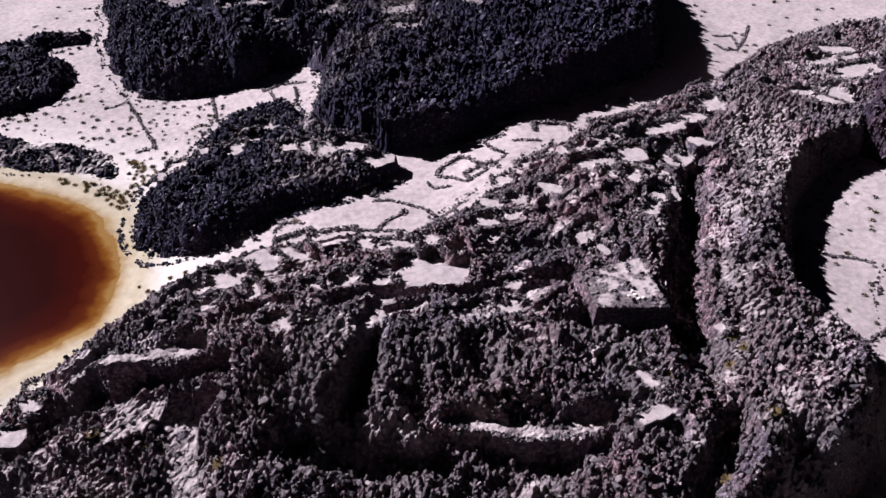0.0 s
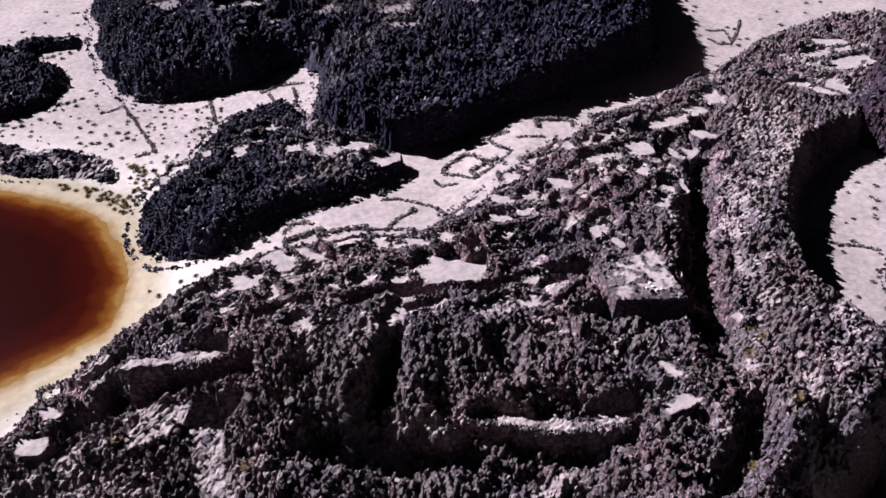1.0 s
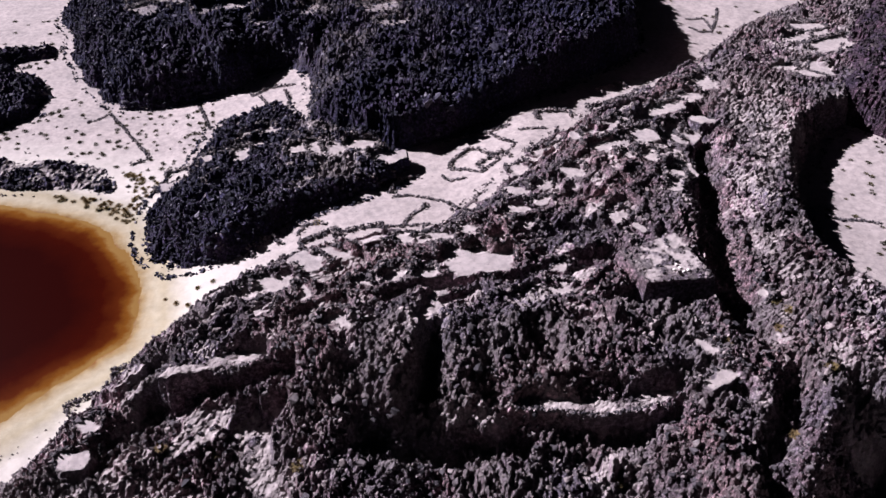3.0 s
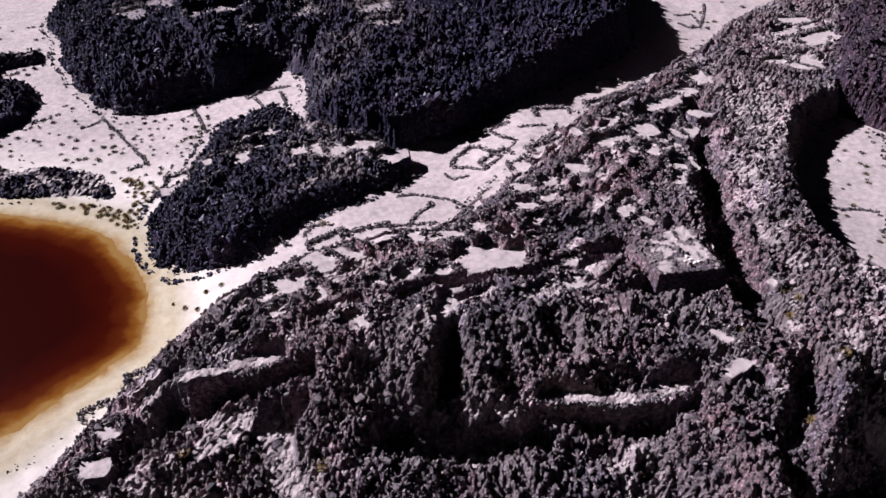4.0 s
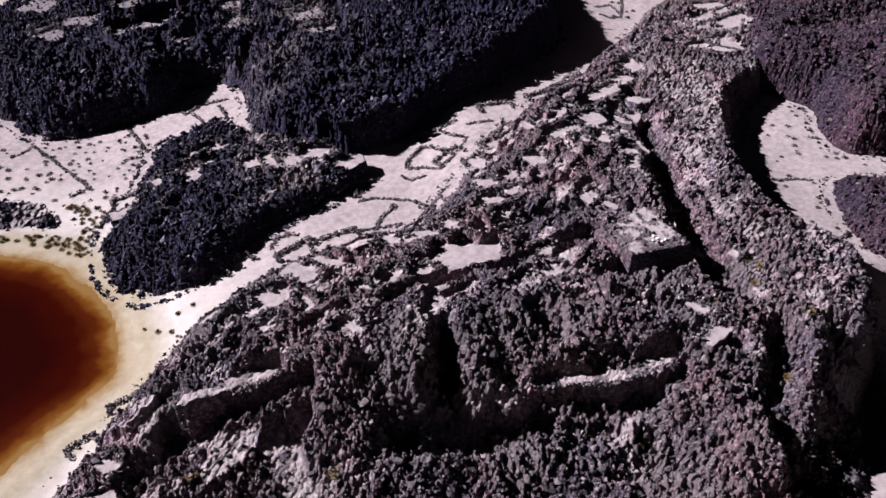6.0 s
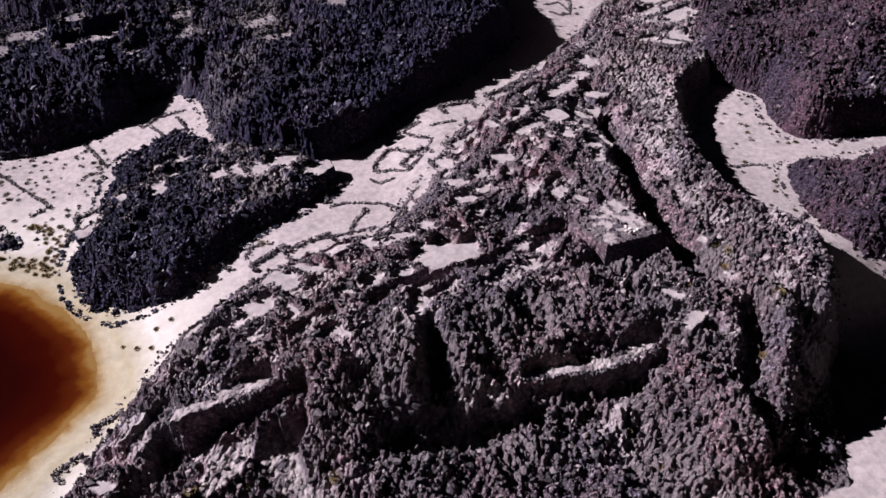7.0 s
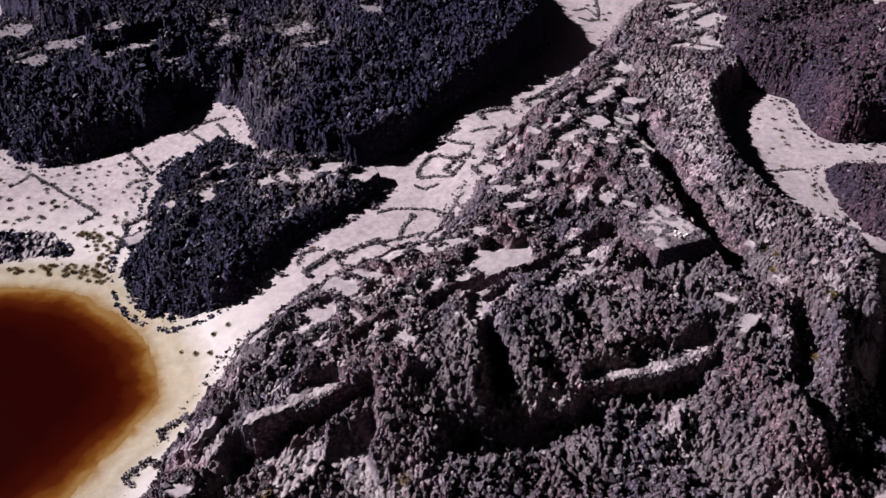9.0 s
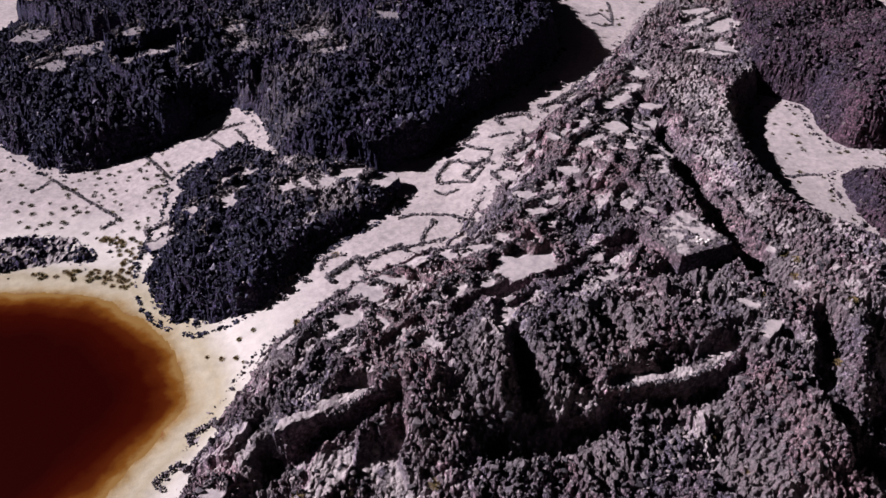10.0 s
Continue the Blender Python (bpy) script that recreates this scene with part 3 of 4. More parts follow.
def surface(name, x, y):
    """Height, sandiness and depth inside the outline of a lava body with its stones."""
    wx, wy = warped(x, y)
    deep = within(wx, wy, LAVA[name])
    z = mound(name, x, y, deep)
    sand = np.zeros_like(x)
    inner = ease((deep + 0.3) / (5.0 if name == "plateau" else 2.0))
    rough = ROUGH[name] * inner * (0.88 if name == "plateau" else 1.0)
    terraced = np.zeros_like(x)
    if name == "plateau":
        terraced = ease((y - 61 - 4 * fbm(x, y, 9.0, 45, 2)) / 5) * ease((x + 38) / 8) * ease((30 - x + 0.4 * (y - 75)) / 5)
    # gullies and spurs that run down the slopes
    wild = rough * (1 - 0.75 * terraced)
    z = z + 0.6 * wild * fbm(x, y * 0.6, 8.0, 101, 2) - 0.6 * wild * (np.abs(fbm(x, y * 0.55, 5.0, 109, 2)) - 0.2) + 0.9 * wild * fbm(x, y, 2.2, 107, 2)
    wall, pale, worn, calm = np.zeros_like(x), np.zeros_like(x), np.zeros_like(x), np.zeros_like(x)
    if name == "plateau":
        for depth, wide, line in CUTS:
            z = z + ditch(x, y, depth, wide, *line)
        sx, sy = x + 1.3 * fbm(x, y, 4.0, 65, 3), y + 1.3 * fbm(x, y, 4.0, 67, 3)
        for high, reach, line in STEPS:
            z = z - step_down(sx, sy, high, reach, line)
        for high, wide, line in RISES:
            z = z - ditch(x, y, 0.6 * high, 1.3 * wide, *line)
        for level, outline in SHELVES:
            f = ease((within(x, y, outline) + 0.25) / 0.5)
            z = z * (1 - f) + level * f
            rough, worn = rough * (1 - 0.9 * f), np.maximum(worn, f)
        sx, sy, broad, small = x + 0.8 * fbm(x, y, 2.0, 91, 3), y + 0.8 * fbm(x, y, 2.0, 93, 3), 2.0 * fbm(x, y, 1.6, 61, 3), fbm(x, y, 0.6, 62, 2)
        drift = np.zeros_like(x)
        for level, outline in SAND:
            ox, oy = zip(*outline)
            m = np.nonzero((sx > min(ox) - 1) & (sx < max(ox) + 1) & (sy > min(oy) - 1) & (sy < max(oy) + 1))[0]
            f = ease((within(sx[m], sy[m], outline) + 0.3) / 0.6)
            sand[m] = np.maximum(sand[m], f * ease((0.75 if level is None else 0.95 if level < 0 else 0.9 if level < 9 else 1.35) + broad[m] + (2.0 if level is None else 1.3 if level < 9 else 0.4) * small[m]))
            if level is None:
                drift[m] = np.maximum(drift[m], f)
            else:
                lie = level if level > 8 or level < 4 else level + 0.28 * (y[m] - sum(oy) / len(oy))
                firm = f if level > 8 else 0.94 * f
                z[m] = z[m] if level < 0 else z[m] * (1 - firm) + lie * firm
                calm[m] = np.maximum(calm[m], f if level > 8 else 0.92 * f)
        terraced = terraced * (1 - worn)
        # old terraces: rows of pens that follow the valley's edge
        rough = rough * (1 - 0.3 * terraced)
        u, v = 0.85 * wx + 0.53 * wy, deep + 0.9 * fbm(x, y, 3.0, 47, 2)
        row = np.floor(v / 3.1)
        size = 3.2 + 5.0 * chance(row, row * 0 + 1, 51)
        col = u / size + 9 * chance(row, row * 0, 53)
        dv = np.abs(v / 3.1 - row - 0.5) * 3.1
        du = np.abs(col - np.floor(col) - 0.5) * size
        edge = np.minimum(1.55 - dv, size / 2 - du)
        level = chance(row, np.floor(col), 57)
        floor = ease((edge - 0.36) / 0.25) * (level < 0.45) * terraced
        wall = ease((0.5 - edge) / 0.3) * terraced * ease(1.1 + 2.0 * fbm(x, y, 4.0, 59, 2))
        sand = np.maximum(sand, floor * ease(1.15 + 1.5 * fbm(x, y, 2.0, 63, 3)))
        z = z + 0.55 * wall - (0.15 + 0.45 * chance(row, np.floor(col), 58)) * floor
        # drifted dust
        shore = ease((-22 - x) / 9)
        dust = ease((fbm(x, y, 3.2, 113, 4) - 0.30 + 0.16 * shore + 0.1 * terraced + 0.14 * terraced * ease((4 - x) / 8) + 0.05 * ease((x - 26) / 4)) / 0.12)
        sand = np.maximum(sand, 0.85 * dust * (1 - wall))
        pale = np.maximum(np.maximum(np.maximum(0.42 * terraced, drift), 0.6 * ease((x - 24) / 4) * ease((y - 46) / 8)), np.maximum(1.0 * shore, np.maximum(0.85 * (1 - terraced), 0.75 * worn))) * np.clip(0.62 + 2.2 * fbm(x, y, 4.5, 117, 4), 0.0, 1.0) * (1 - 0.5 * wall)
    else:
        amount = {"lobe": 0.42, "dome": 0.5, "patch": 0.08, "west": 0.25, "back": 0.5, "saddle": 0.35}.get(name, 0.5)
        if name == "great":
            amount = 0.6 - 0.32 * ease((-8 - x) / 6) * ease((y - 130) / 8)
        sand = 0.9 * ease((fbm(x, y, 3.2, 113, 4) - amount) / 0.12)
        if name in ("great", "saddle"):
            pale = 0.7 * ease((4 - x) / 9) * ease((y - 112) / 8) * np.clip(0.3 + 1.8 * fbm(x, y, 6.0, 121, 4), 0, 1)
        if name == "lobe":
            sand = np.maximum(sand, 0.9 * ease((x + 30) / 9) * ease((fbm(x, y * 1.6, 3.0, 113, 4) - 0.1) / 0.12) * ease((deep - 1) / 2))
            pale = 0.95 * ease((x + 28) / 9) * ease((deep - 1.5) / 2) * np.clip(0.7 + 1.6 * fbm(x, y, 3.5, 119, 4), 0, 1)
    bare = 1 - np.maximum(0.85 * calm, 0.45 * sand)
    coarse, fine = ease(0.5 + 1.5 * fbm(x, y, 6.0, 231, 3)), ease(0.55 + 1.6 * fbm(x, y, 4.0, 237, 3))
    tx, ty = 0.83 * wx + 0.56 * wy, 0.83 * wy - 0.56 * wx
    z = z + rough * bare * (0.2 * coarse * blocks(tx, ty, 3.4, 207) + (0.15 + 0.35 * coarse) * blocks(tx, ty, 1.5, 211) + (1.35 + 0.9 * fine) * blocks(tx, ty, 0.55, 223)
                            + 0.8 * fbm(tx + 0.2 * fbm(x, y, 0.9, 233, 1), ty, 0.42, 229, 2) - 0.6)
    z, sand, rim = sink(x, y, z, sand, PLOTS)
    z = z + 0.45 * np.exp(-(rim / 0.45) ** 2) * (0.6 + vnoise(x, y, 0.6, 19))
    return z, sand, deep, pale


def land(x, y):
    """The height of everything solid."""
    z = base(x, y)
    for name in LAVA:
        xs, ys = zip(*LAVA[name])
        m = (x > min(xs) - 3) & (x < max(xs) + 3) & (y > min(ys) - 3) & (y < max(ys) + 3)
        if m.any():
            zz, _, deep, _ = surface(name, x[m], y[m])
            z[m] = np.where(deep > -0.6, np.maximum(z[m], zz), z[m])
    return z


# ---- materials ----
def material(name, rough=0.9):
    m = bpy.data.materials.new(name)
    m.use_nodes = True
    b = m.node_tree.nodes["Principled BSDF"]
    b.inputs["Roughness"].default_value = rough
    b.inputs["Specular IOR Level"].default_value = 0.125
    return m, m.node_tree.nodes, m.node_tree.links, b


def noise_node(n, l, scale, detail=6.0, rough=0.6):
    t = n.new("ShaderNodeTexNoise")
    t.inputs["Scale"].default_value, t.inputs["Detail"].default_value, t.inputs["Roughness"].default_value = scale, detail, rough
    g = n.new("ShaderNodeNewGeometry")
    l.new(g.outputs["Position"], t.inputs["Vector"])
    return t.outputs["Fac"]


def ramp(n, l, fac, *stops):
    r = n.new("ShaderNodeValToRGB")
    r.color_ramp.elements.remove(r.color_ramp.elements[1])
    for i, (at, colour) in enumerate(stops):
        e = r.color_ramp.elements[0] if i == 0 else r.color_ramp.elements.new(at)
        e.position = at
        e.color = (*colour, 1) if len(colour) == 3 else colour
    l.new(fac, r.inputs["Fac"])
    return r.outputs["Color"]


def blend(n, l, fac, a, b, how="MIX"):
    m = n.new("ShaderNodeMix")
    m.data_type, m.blend_type = "RGBA", how
    for socket, value in ((m.inputs[0], fac), (m.inputs[6], a), (m.inputs[7], b)):
        if isinstance(value, (int, float)):
            socket.default_value = value
        elif isinstance(value, tuple):
            socket.default_value = (*value, 1)
        else:
            l.new(value, socket)
    return m.outputs[2]


def maths(n, l, how, a, b, clamp=False):
    m = n.new("ShaderNodeMath")
    m.operation, m.use_clamp = how, clamp
    for socket, value in zip(m.inputs, (a, b)):
        if isinstance(value, (int, float)):
            socket.default_value = value
        else:
            l.new(value, socket)
    return m.outputs[0]


def bump(n, l, b, fac, strength, distance):
    u = n.new("ShaderNodeBump")
    u.inputs["Strength"].default_value, u.inputs["Distance"].default_value = strength, distance
    l.new(fac, u.inputs["Height"])
    l.new(u.outputs["Normal"], b.inputs["Normal"])


def attribute(n, name):
    a = n.new("ShaderNodeAttribute")
    a.attribute_name = name
    return a.outputs["Fac"]


def sand_colour(n, l):
    c = ramp(n, l, noise_node(n, l, 0.12), (0.3, (0.1849, 0.1576, 0.1599)), (0.7, (0.3058, 0.2551, 0.2496)))
    c = blend(n, l, 0.5, c, ramp(n, l, noise_node(n, l, 1.3, 8), (0.35, (0.1755, 0.1498, 0.1498)), (0.6, (0.3331, 0.2816, 0.2738))))
    specks = ramp(n, l, noise_node(n, l, 4.5, 3), (0.66, (0, 0, 0)), (0.72, (1, 1, 1)))
    return blend(n, l, specks, c, (0.07207, 0.0585, 0.05405))


def lava_colour(n, l, tone):
    c = ramp(n, l, noise_node(n, l, 2.4, 6, 0.7), (0.36, tuple(0.3 * t for t in tone)), (0.5, tuple(0.95 * t for t in tone)), (0.6, tuple(2.2 * t for t in tone)), (0.72, tuple(4.4 * t for t in tone)))
    wide = ramp(n, l, noise_node(n, l, 0.09, 4), (0.4, (0.75, 0.78, 0.92)), (0.62, (1.5, 1.2, 1.2)))
    c = blend(n, l, 1.0, c, wide, "MULTIPLY")
    fine = ramp(n, l, noise_node(n, l, 3.0, 8, 0.7), (0.3, (0.55, 0.55, 0.55)), (0.7, (1.5, 1.45, 1.4)))
    return blend(n, l, 1.0, c, fine, "MULTIPLY")


def lava_material(name, tone, dusty):
    m, n, l, b = material(name, 0.92)
    c = lava_colour(n, l, tone)
    g = n.new("ShaderNodeNewGeometry")
    s = n.new("ShaderNodeSeparateXYZ")
    l.new(g.outputs["Normal"], s.inputs[0])
    lying = ramp(n, l, s.outputs[2], (0.72, (0, 0, 0)), (0.97, (1, 1, 1)))
    patches = ramp(n, l, noise_node(n, l, 0.35, 7, 0.65), (0.42, (0, 0, 0)), (0.64, (1, 1, 1)))
    settled = maths(n, l, "MULTIPLY", maths(n, l, "MULTIPLY", lying, patches), dusty)
    c = blend(n, l, settled, c, (0.1346, 0.1057, 0.1081))
    c = blend(n, l, maths(n, l, "MULTIPLY", maths(n, l, "MULTIPLY", attribute(n, "pale"), 0.88), ramp(n, l, s.outputs[2], (0.05, (0, 0, 0)), (0.45, (1, 1, 1)))), c, ramp(n, l, noise_node(n, l, 2.2, 8, 0.75), (0.35, (0.06961, 0.05897, 0.06306)), (0.5, (0.1474, 0.124, 0.1275)), (0.68, (0.2621, 0.2223, 0.2223))))
    resting = ramp(n, l, s.outputs[2], (0.6, (0, 0, 0)), (0.82, (1, 1, 1)))
    c = blend(n, l, maths(n, l, "MULTIPLY", attribute(n, "sand"), resting), c, sand_colour(n, l))
    l.new(c, b.inputs["Base Color"])
    bare = maths(n, l, "SUBTRACT", 1.0, maths(n, l, "MULTIPLY", attribute(n, "sand"), 0.9))
    clinker = n.new("ShaderNodeTexVoronoi")
    clinker.inputs["Scale"].default_value = 2.6
    l.new(g.outputs["Position"], clinker.inputs["Vector"])
    bump(n, l, b, maths(n, l, "MULTIPLY", maths(n, l, "SUBTRACT", noise_node(n, l, 3.2, 9, 0.8), maths(n, l, "MULTIPLY", clinker.outputs["Distance"], 0.3)), bare), 1.0, 0.5)
    return m


LAVA_BLACK = lava_material("black lava", (0.0185, 0.0166, 0.0353), 0.34)
LAVA_BROWN = lava_material("dusty lava", (0.0907, 0.0726, 0.0825), 0.9)
LAVA_RED = lava_material("reddish lava", (0.03393, 0.02356, 0.03338), 0.4)

def stone_material(name, *stops):
    m, n, l, b = material(name, 0.9)
    info = n.new("ShaderNodeObjectInfo")
    own = n.new("ShaderNodeNewGeometry")
    pick = maths(n, l, "FRACT", maths(n, l, "ADD", info.outputs["Random"], own.outputs["Random Per Island"]), 0.0)
    c = ramp(n, l, pick, *stops)
    c = blend(n, l, 1.0, c, ramp(n, l, noise_node(n, l, 4.0, 7), (0.3, (0.6, 0.6, 0.6)), (0.7, (1.45, 1.4, 1.35))), "MULTIPLY")
    l.new(c, b.inputs["Base Color"])
    bump(n, l, b, noise_node(n, l, 7.0, 7, 0.7), 0.8, 0.08)
    return m


STONE = stone_material("brown lava stone", (0.0, (0.01755, 0.0158, 0.01989)), (0.4, (0.0585, 0.0509, 0.0585)), (0.8, (0.117, 0.09945, 0.1065)), (1.0, (0.2106, 0.1755, 0.1785)))
STONE_DARK = stone_material("black lava stone", (0.0, (0.0061, 0.0059, 0.0102)), (0.6, (0.0164, 0.0156, 0.0280)), (0.88, (0.0502, 0.0461, 0.0713)), (1.0, (0.1171, 0.1061, 0.1365)))
STONE_RED = stone_material("reddish lava stone", (0.0, (0.01014, 0.00819, 0.01014)), (0.6, (0.0312, 0.02418, 0.03042)), (0.9, (0.0663, 0.05148, 0.06084)), (1.0, (0.117, 0.0936, 0.1014)))
STONE_PALE = stone_material("dusty lava stone", (0.0, (0.04095, 0.03522, 0.03849)), (0.5, (0.09828, 0.08276, 0.08681)), (0.85, (0.1638, 0.1392, 0.1404)), (1.0, (0.2457, 0.2083, 0.2048)))

GROUND, n, l, b = material("salt and sand", 0.95)
gap = attribute(n, "gap")
uneven = maths(n, l, "ADD", gap, maths(n, l, "MULTIPLY", maths(n, l, "SUBTRACT", noise_node(n, l, 0.35, 6), 0.5), 3.2))
stain = ramp(n, l, maths(n, l, "DIVIDE", uneven, 14.0, True), (0.0, (0.1147, 0.04926, 0.01139)), (0.05, (0.1755, 0.117, 0.05265)), (0.12, (0.234, 0.1872, 0.1229)), (0.2, (0.2597, 0.2223, 0.1615)),
             (0.28, (0.234, 0.1966, 0.1365)), (0.4, (0.2691, 0.2379, 0.195)), (0.52, (0.3354, 0.3003, 0.2769)), (1.0, (0.3432, 0.3058, 0.2886)))
near = ramp(n, l, maths(n, l, "DIVIDE", uneven, 20.0, True), (0.55, (1, 1, 1)), (1.0, (0, 0, 0)))
c = blend(n, l, near, sand_colour(n, l), stain)
c = blend(n, l, 1.0, c, ramp(n, l, noise_node(n, l, 0.8, 9, 0.7), (0.35, (0.86, 0.85, 0.84)), (0.65, (1.08, 1.07, 1.06))), "MULTIPLY")
l.new(c, b.inputs["Base Color"])
bump(n, l, b, noise_node(n, l, 2.5, 9, 0.7), 0.5, 0.08)

WATER, n, l, b = material("red lake water", 0.18)
b.inputs["Specular IOR Level"].default_value = 0.12
gap = attribute(n, "gap")
uneven = maths(n, l, "ADD", gap, maths(n, l, "MULTIPLY", maths(n, l, "SUBTRACT", noise_node(n, l, 0.22, 6), 0.5), 4.0))
c = ramp(n, l, maths(n, l, "DIVIDE", maths(n, l, "MULTIPLY", uneven, -1.0), 8.0, True), (0.0, (0.1462, 0.07956, 0.0234)), (0.09, (0.0936, 0.03276, 0.004446)), (0.24, (0.04212, 0.007254, 0.00117)), (0.5, (0.01931, 0.001404, 0.000351)), (1.0, (0.009945, 0.000585, 0.000351)))
l.new(c, b.inputs["Base Color"])
bump(n, l, b, noise_node(n, l, 3.0, 4), 0.03, 0.02)

LEAF, n, l, b = material("dry leaf", 0.8)
info = n.new("ShaderNodeObjectInfo")
l.new(ramp(n, l, info.outputs["Random"], (0.0, (0.02246, 0.02036, 0.0113)), (0.6, (0.03838, 0.03147, 0.0158)), (1.0, (0.05405, 0.04282, 0.02246))), b.inputs["Base Color"])
GRASS, n, l, b = material("yellow bunch grass", 0.8)
info = n.new("ShaderNodeObjectInfo")
l.new(ramp(n, l, info.outputs["Random"], (0.0, (0.1521, 0.103, 0.05265)), (0.6, (0.1346, 0.09594, 0.04212)), (1.0, (0.09945, 0.07722, 0.0351))), b.inputs["Base Color"])


# ---- meshes from arrays ----
def mesh_of(name, points, faces, mat, smooth=False, **layers):
    me = bpy.data.meshes.new(name)
    points, faces = np.asarray(points, np.float32), np.asarray(faces, np.int32)
    k = faces.shape[1]
    me.vertices.add(len(points))
    me.vertices.foreach_set("co", points.ravel())
    me.loops.add(faces.size)
    me.loops.foreach_set("vertex_index", faces.ravel())
    me.polygons.add(len(faces))
    me.polygons.foreach_set("loop_start", np.arange(0, faces.size, k, dtype=np.int32))
    me.polygons.foreach_set("use_smooth", np.full(len(faces), smooth))
    me.update(calc_edges=True)
    for key, values in layers.items():
        me.attributes.new(key, "FLOAT", "POINT").data.foreach_set("value", np.asarray(values, np.float32))
    me.materials.append(mat)
    return me


def sheet(name, xs, ys, height, keep, mat, smooth=False, likely=None):
    """A surface over the lines xs and ys. height gives z and layers; keep says which places belong to it."""
    gx, gy = np.meshgrid(xs, ys)
    x, y = gx.ravel(), gy.ravel()
    z, layers = np.zeros(len(x)), None
    m = np.nonzero(likely(x, y))[0] if likely else np.arange(len(x))
    z[m], some = height(x[m], y[m])
    layers = {k: np.full(len(x), -99.0) for k in some}
    for k in some:
        layers[k][m] = some[k]
    ids = np.arange(len(x)).reshape(gx.shape)
    quads = np.stack([ids[:-1, :-1], ids[:-1, 1:], ids[1:, 1:], ids[1:, :-1]], -1).reshape(-1, 4)
    ok = keep(x, y, layers)
    quads = quads[ok[quads].any(1)]
    used = np.unique(quads)
    swap = np.zeros(len(x), np.int64)
    swap[used] = np.arange(len(used))
    return mesh_of(name, np.stack([x, y, z], 1)[used], swap[quads], mat, smooth, **{k: v[used] for k, v in layers.items()})


def spread(a, b, step, far):
    """Grid lines, even from a to b, then ever wider out to far."""
    mid = list(np.arange(a, b, step))
    out, s = [], step
    while not out or out[-1] < far:
        s *= 1.35
        out.append((out[-1] if out else 0) + s)
    return np.array([a - o for o in reversed(out)] + mid + [mid[-1] + o for o in out])


# ---- ground and water ----
def ground_height(x, y):
    z = base(x, y)
    away = np.hypot(x, y - 90)
    return z + 0.02 * np.maximum(away - 260, 0) * (1 + fbm(x, y, 300.0, 9, 3)), {"gap": shore_gap(x, y)}


ground = tagged(new("ground", sheet("ground", spread(-100, 110, 0.5, 2600), spread(20, 190, 0.5, 2600), ground_height, lambda x, y, k: np.ones(len(x), bool), GROUND, True)),
                "pale pinkish sand and white salt flat between lava fields", "ground", kind="structure")
water = tagged(new("lake_water", sheet("lake_water", np.arange(-96, -38, 0.5), np.arange(54, 110, 0.5), lambda x, y: (np.full(len(x), 0.0), {"gap": shore_gap(x, y)}),
                                       lambda x, y, k: k["gap"] < 1.2, WATER, True)),
               "dark red mineral lake with an orange shallow rim", "water", kind="structure")

# ---- lava bodies ----
STEP = {"plateau": 0.155, "great": 0.25, "lobe": 0.22, "dome": 0.29, "west": 0.4, "patch": 0.3, "east": 0.32, "islet": 0.26, "back": 0.32, "saddle": 0.3}
WORDS = {
    "plateau": ("lava_plateau", "rough brown-black lava plateau with terraces and sandy pockets", LAVA_BROWN),
    "great": ("lava_hill", "high black lava hill with a steep shaded front", LAVA_BLACK),
    "lobe": ("lava_lobe", "low rounded lobe of black blocky lava beside the lake", LAVA_BLACK),
    "dome": ("lava_hill", "steep-sided black lava dome standing on pale sand", LAVA_BLACK),
    "west": ("lava_outcrop", "low black lava outcrop on the sand flat", LAVA_BLACK),
    "patch": ("lava_outcrop", "small patch of dark lava rubble near the shore", LAVA_BLACK),
    "east": ("lava_hill", "purplish black lava hill beside the sand basin", LAVA_RED),
    "islet": ("lava_outcrop", "low reddish lava outcrop rising from the sand basin", LAVA_RED),
    "saddle": ("lava_ridge", "black lava ridge with sandy pockets joining two hills", LAVA_BLACK),
    "back": ("lava_hill", "broad reddish-brown lava hill", LAVA_RED),
}
BODIES = {}
for key, outline in LAVA.items():
    xs, ys = zip(*outline)
    x0, x1, y0, y1 = max(min(xs) - 2, -112), min(max(xs) + 2, 135), max(min(ys) - 2, 25), min(max(ys) + 2, 196)

    def rocky(x, y, key=key):
        z, sand, deep, pale = surface(key, x, y)
        return z, {"sand": sand, "deep": deep, "pale": pale}

    word, label, mat = WORDS[key]
    BODIES[key] = tagged(new(word, sheet(word, np.arange(x0, x1, STEP[key]), np.arange(y0, y1, STEP[key]), rocky, lambda x, y, k: k["deep"] > -0.5, mat, likely=lambda x, y, o=outline: within(x, y, o) > -4)), label, "lava rock")


# ---- stones ----
def hull(points):
    bm = bmesh.new()
    for p in points:
        bm.verts.new(p)
    bmesh.ops.convex_hull(bm, input=bm.verts)
    loose = [v for v in bm.verts if not v.link_faces]
    bmesh.ops.delete(bm, geom=loose, context="VERTS")
    bmesh.ops.triangulate(bm, faces=bm.faces)
    bm.verts.ensure_lookup_table()
    bm.verts.index_update()
    out = np.array([v.co[:] for v in bm.verts]), np.array([[v.index for v in f.verts] for f in bm.faces])
    bm.free()
    return out


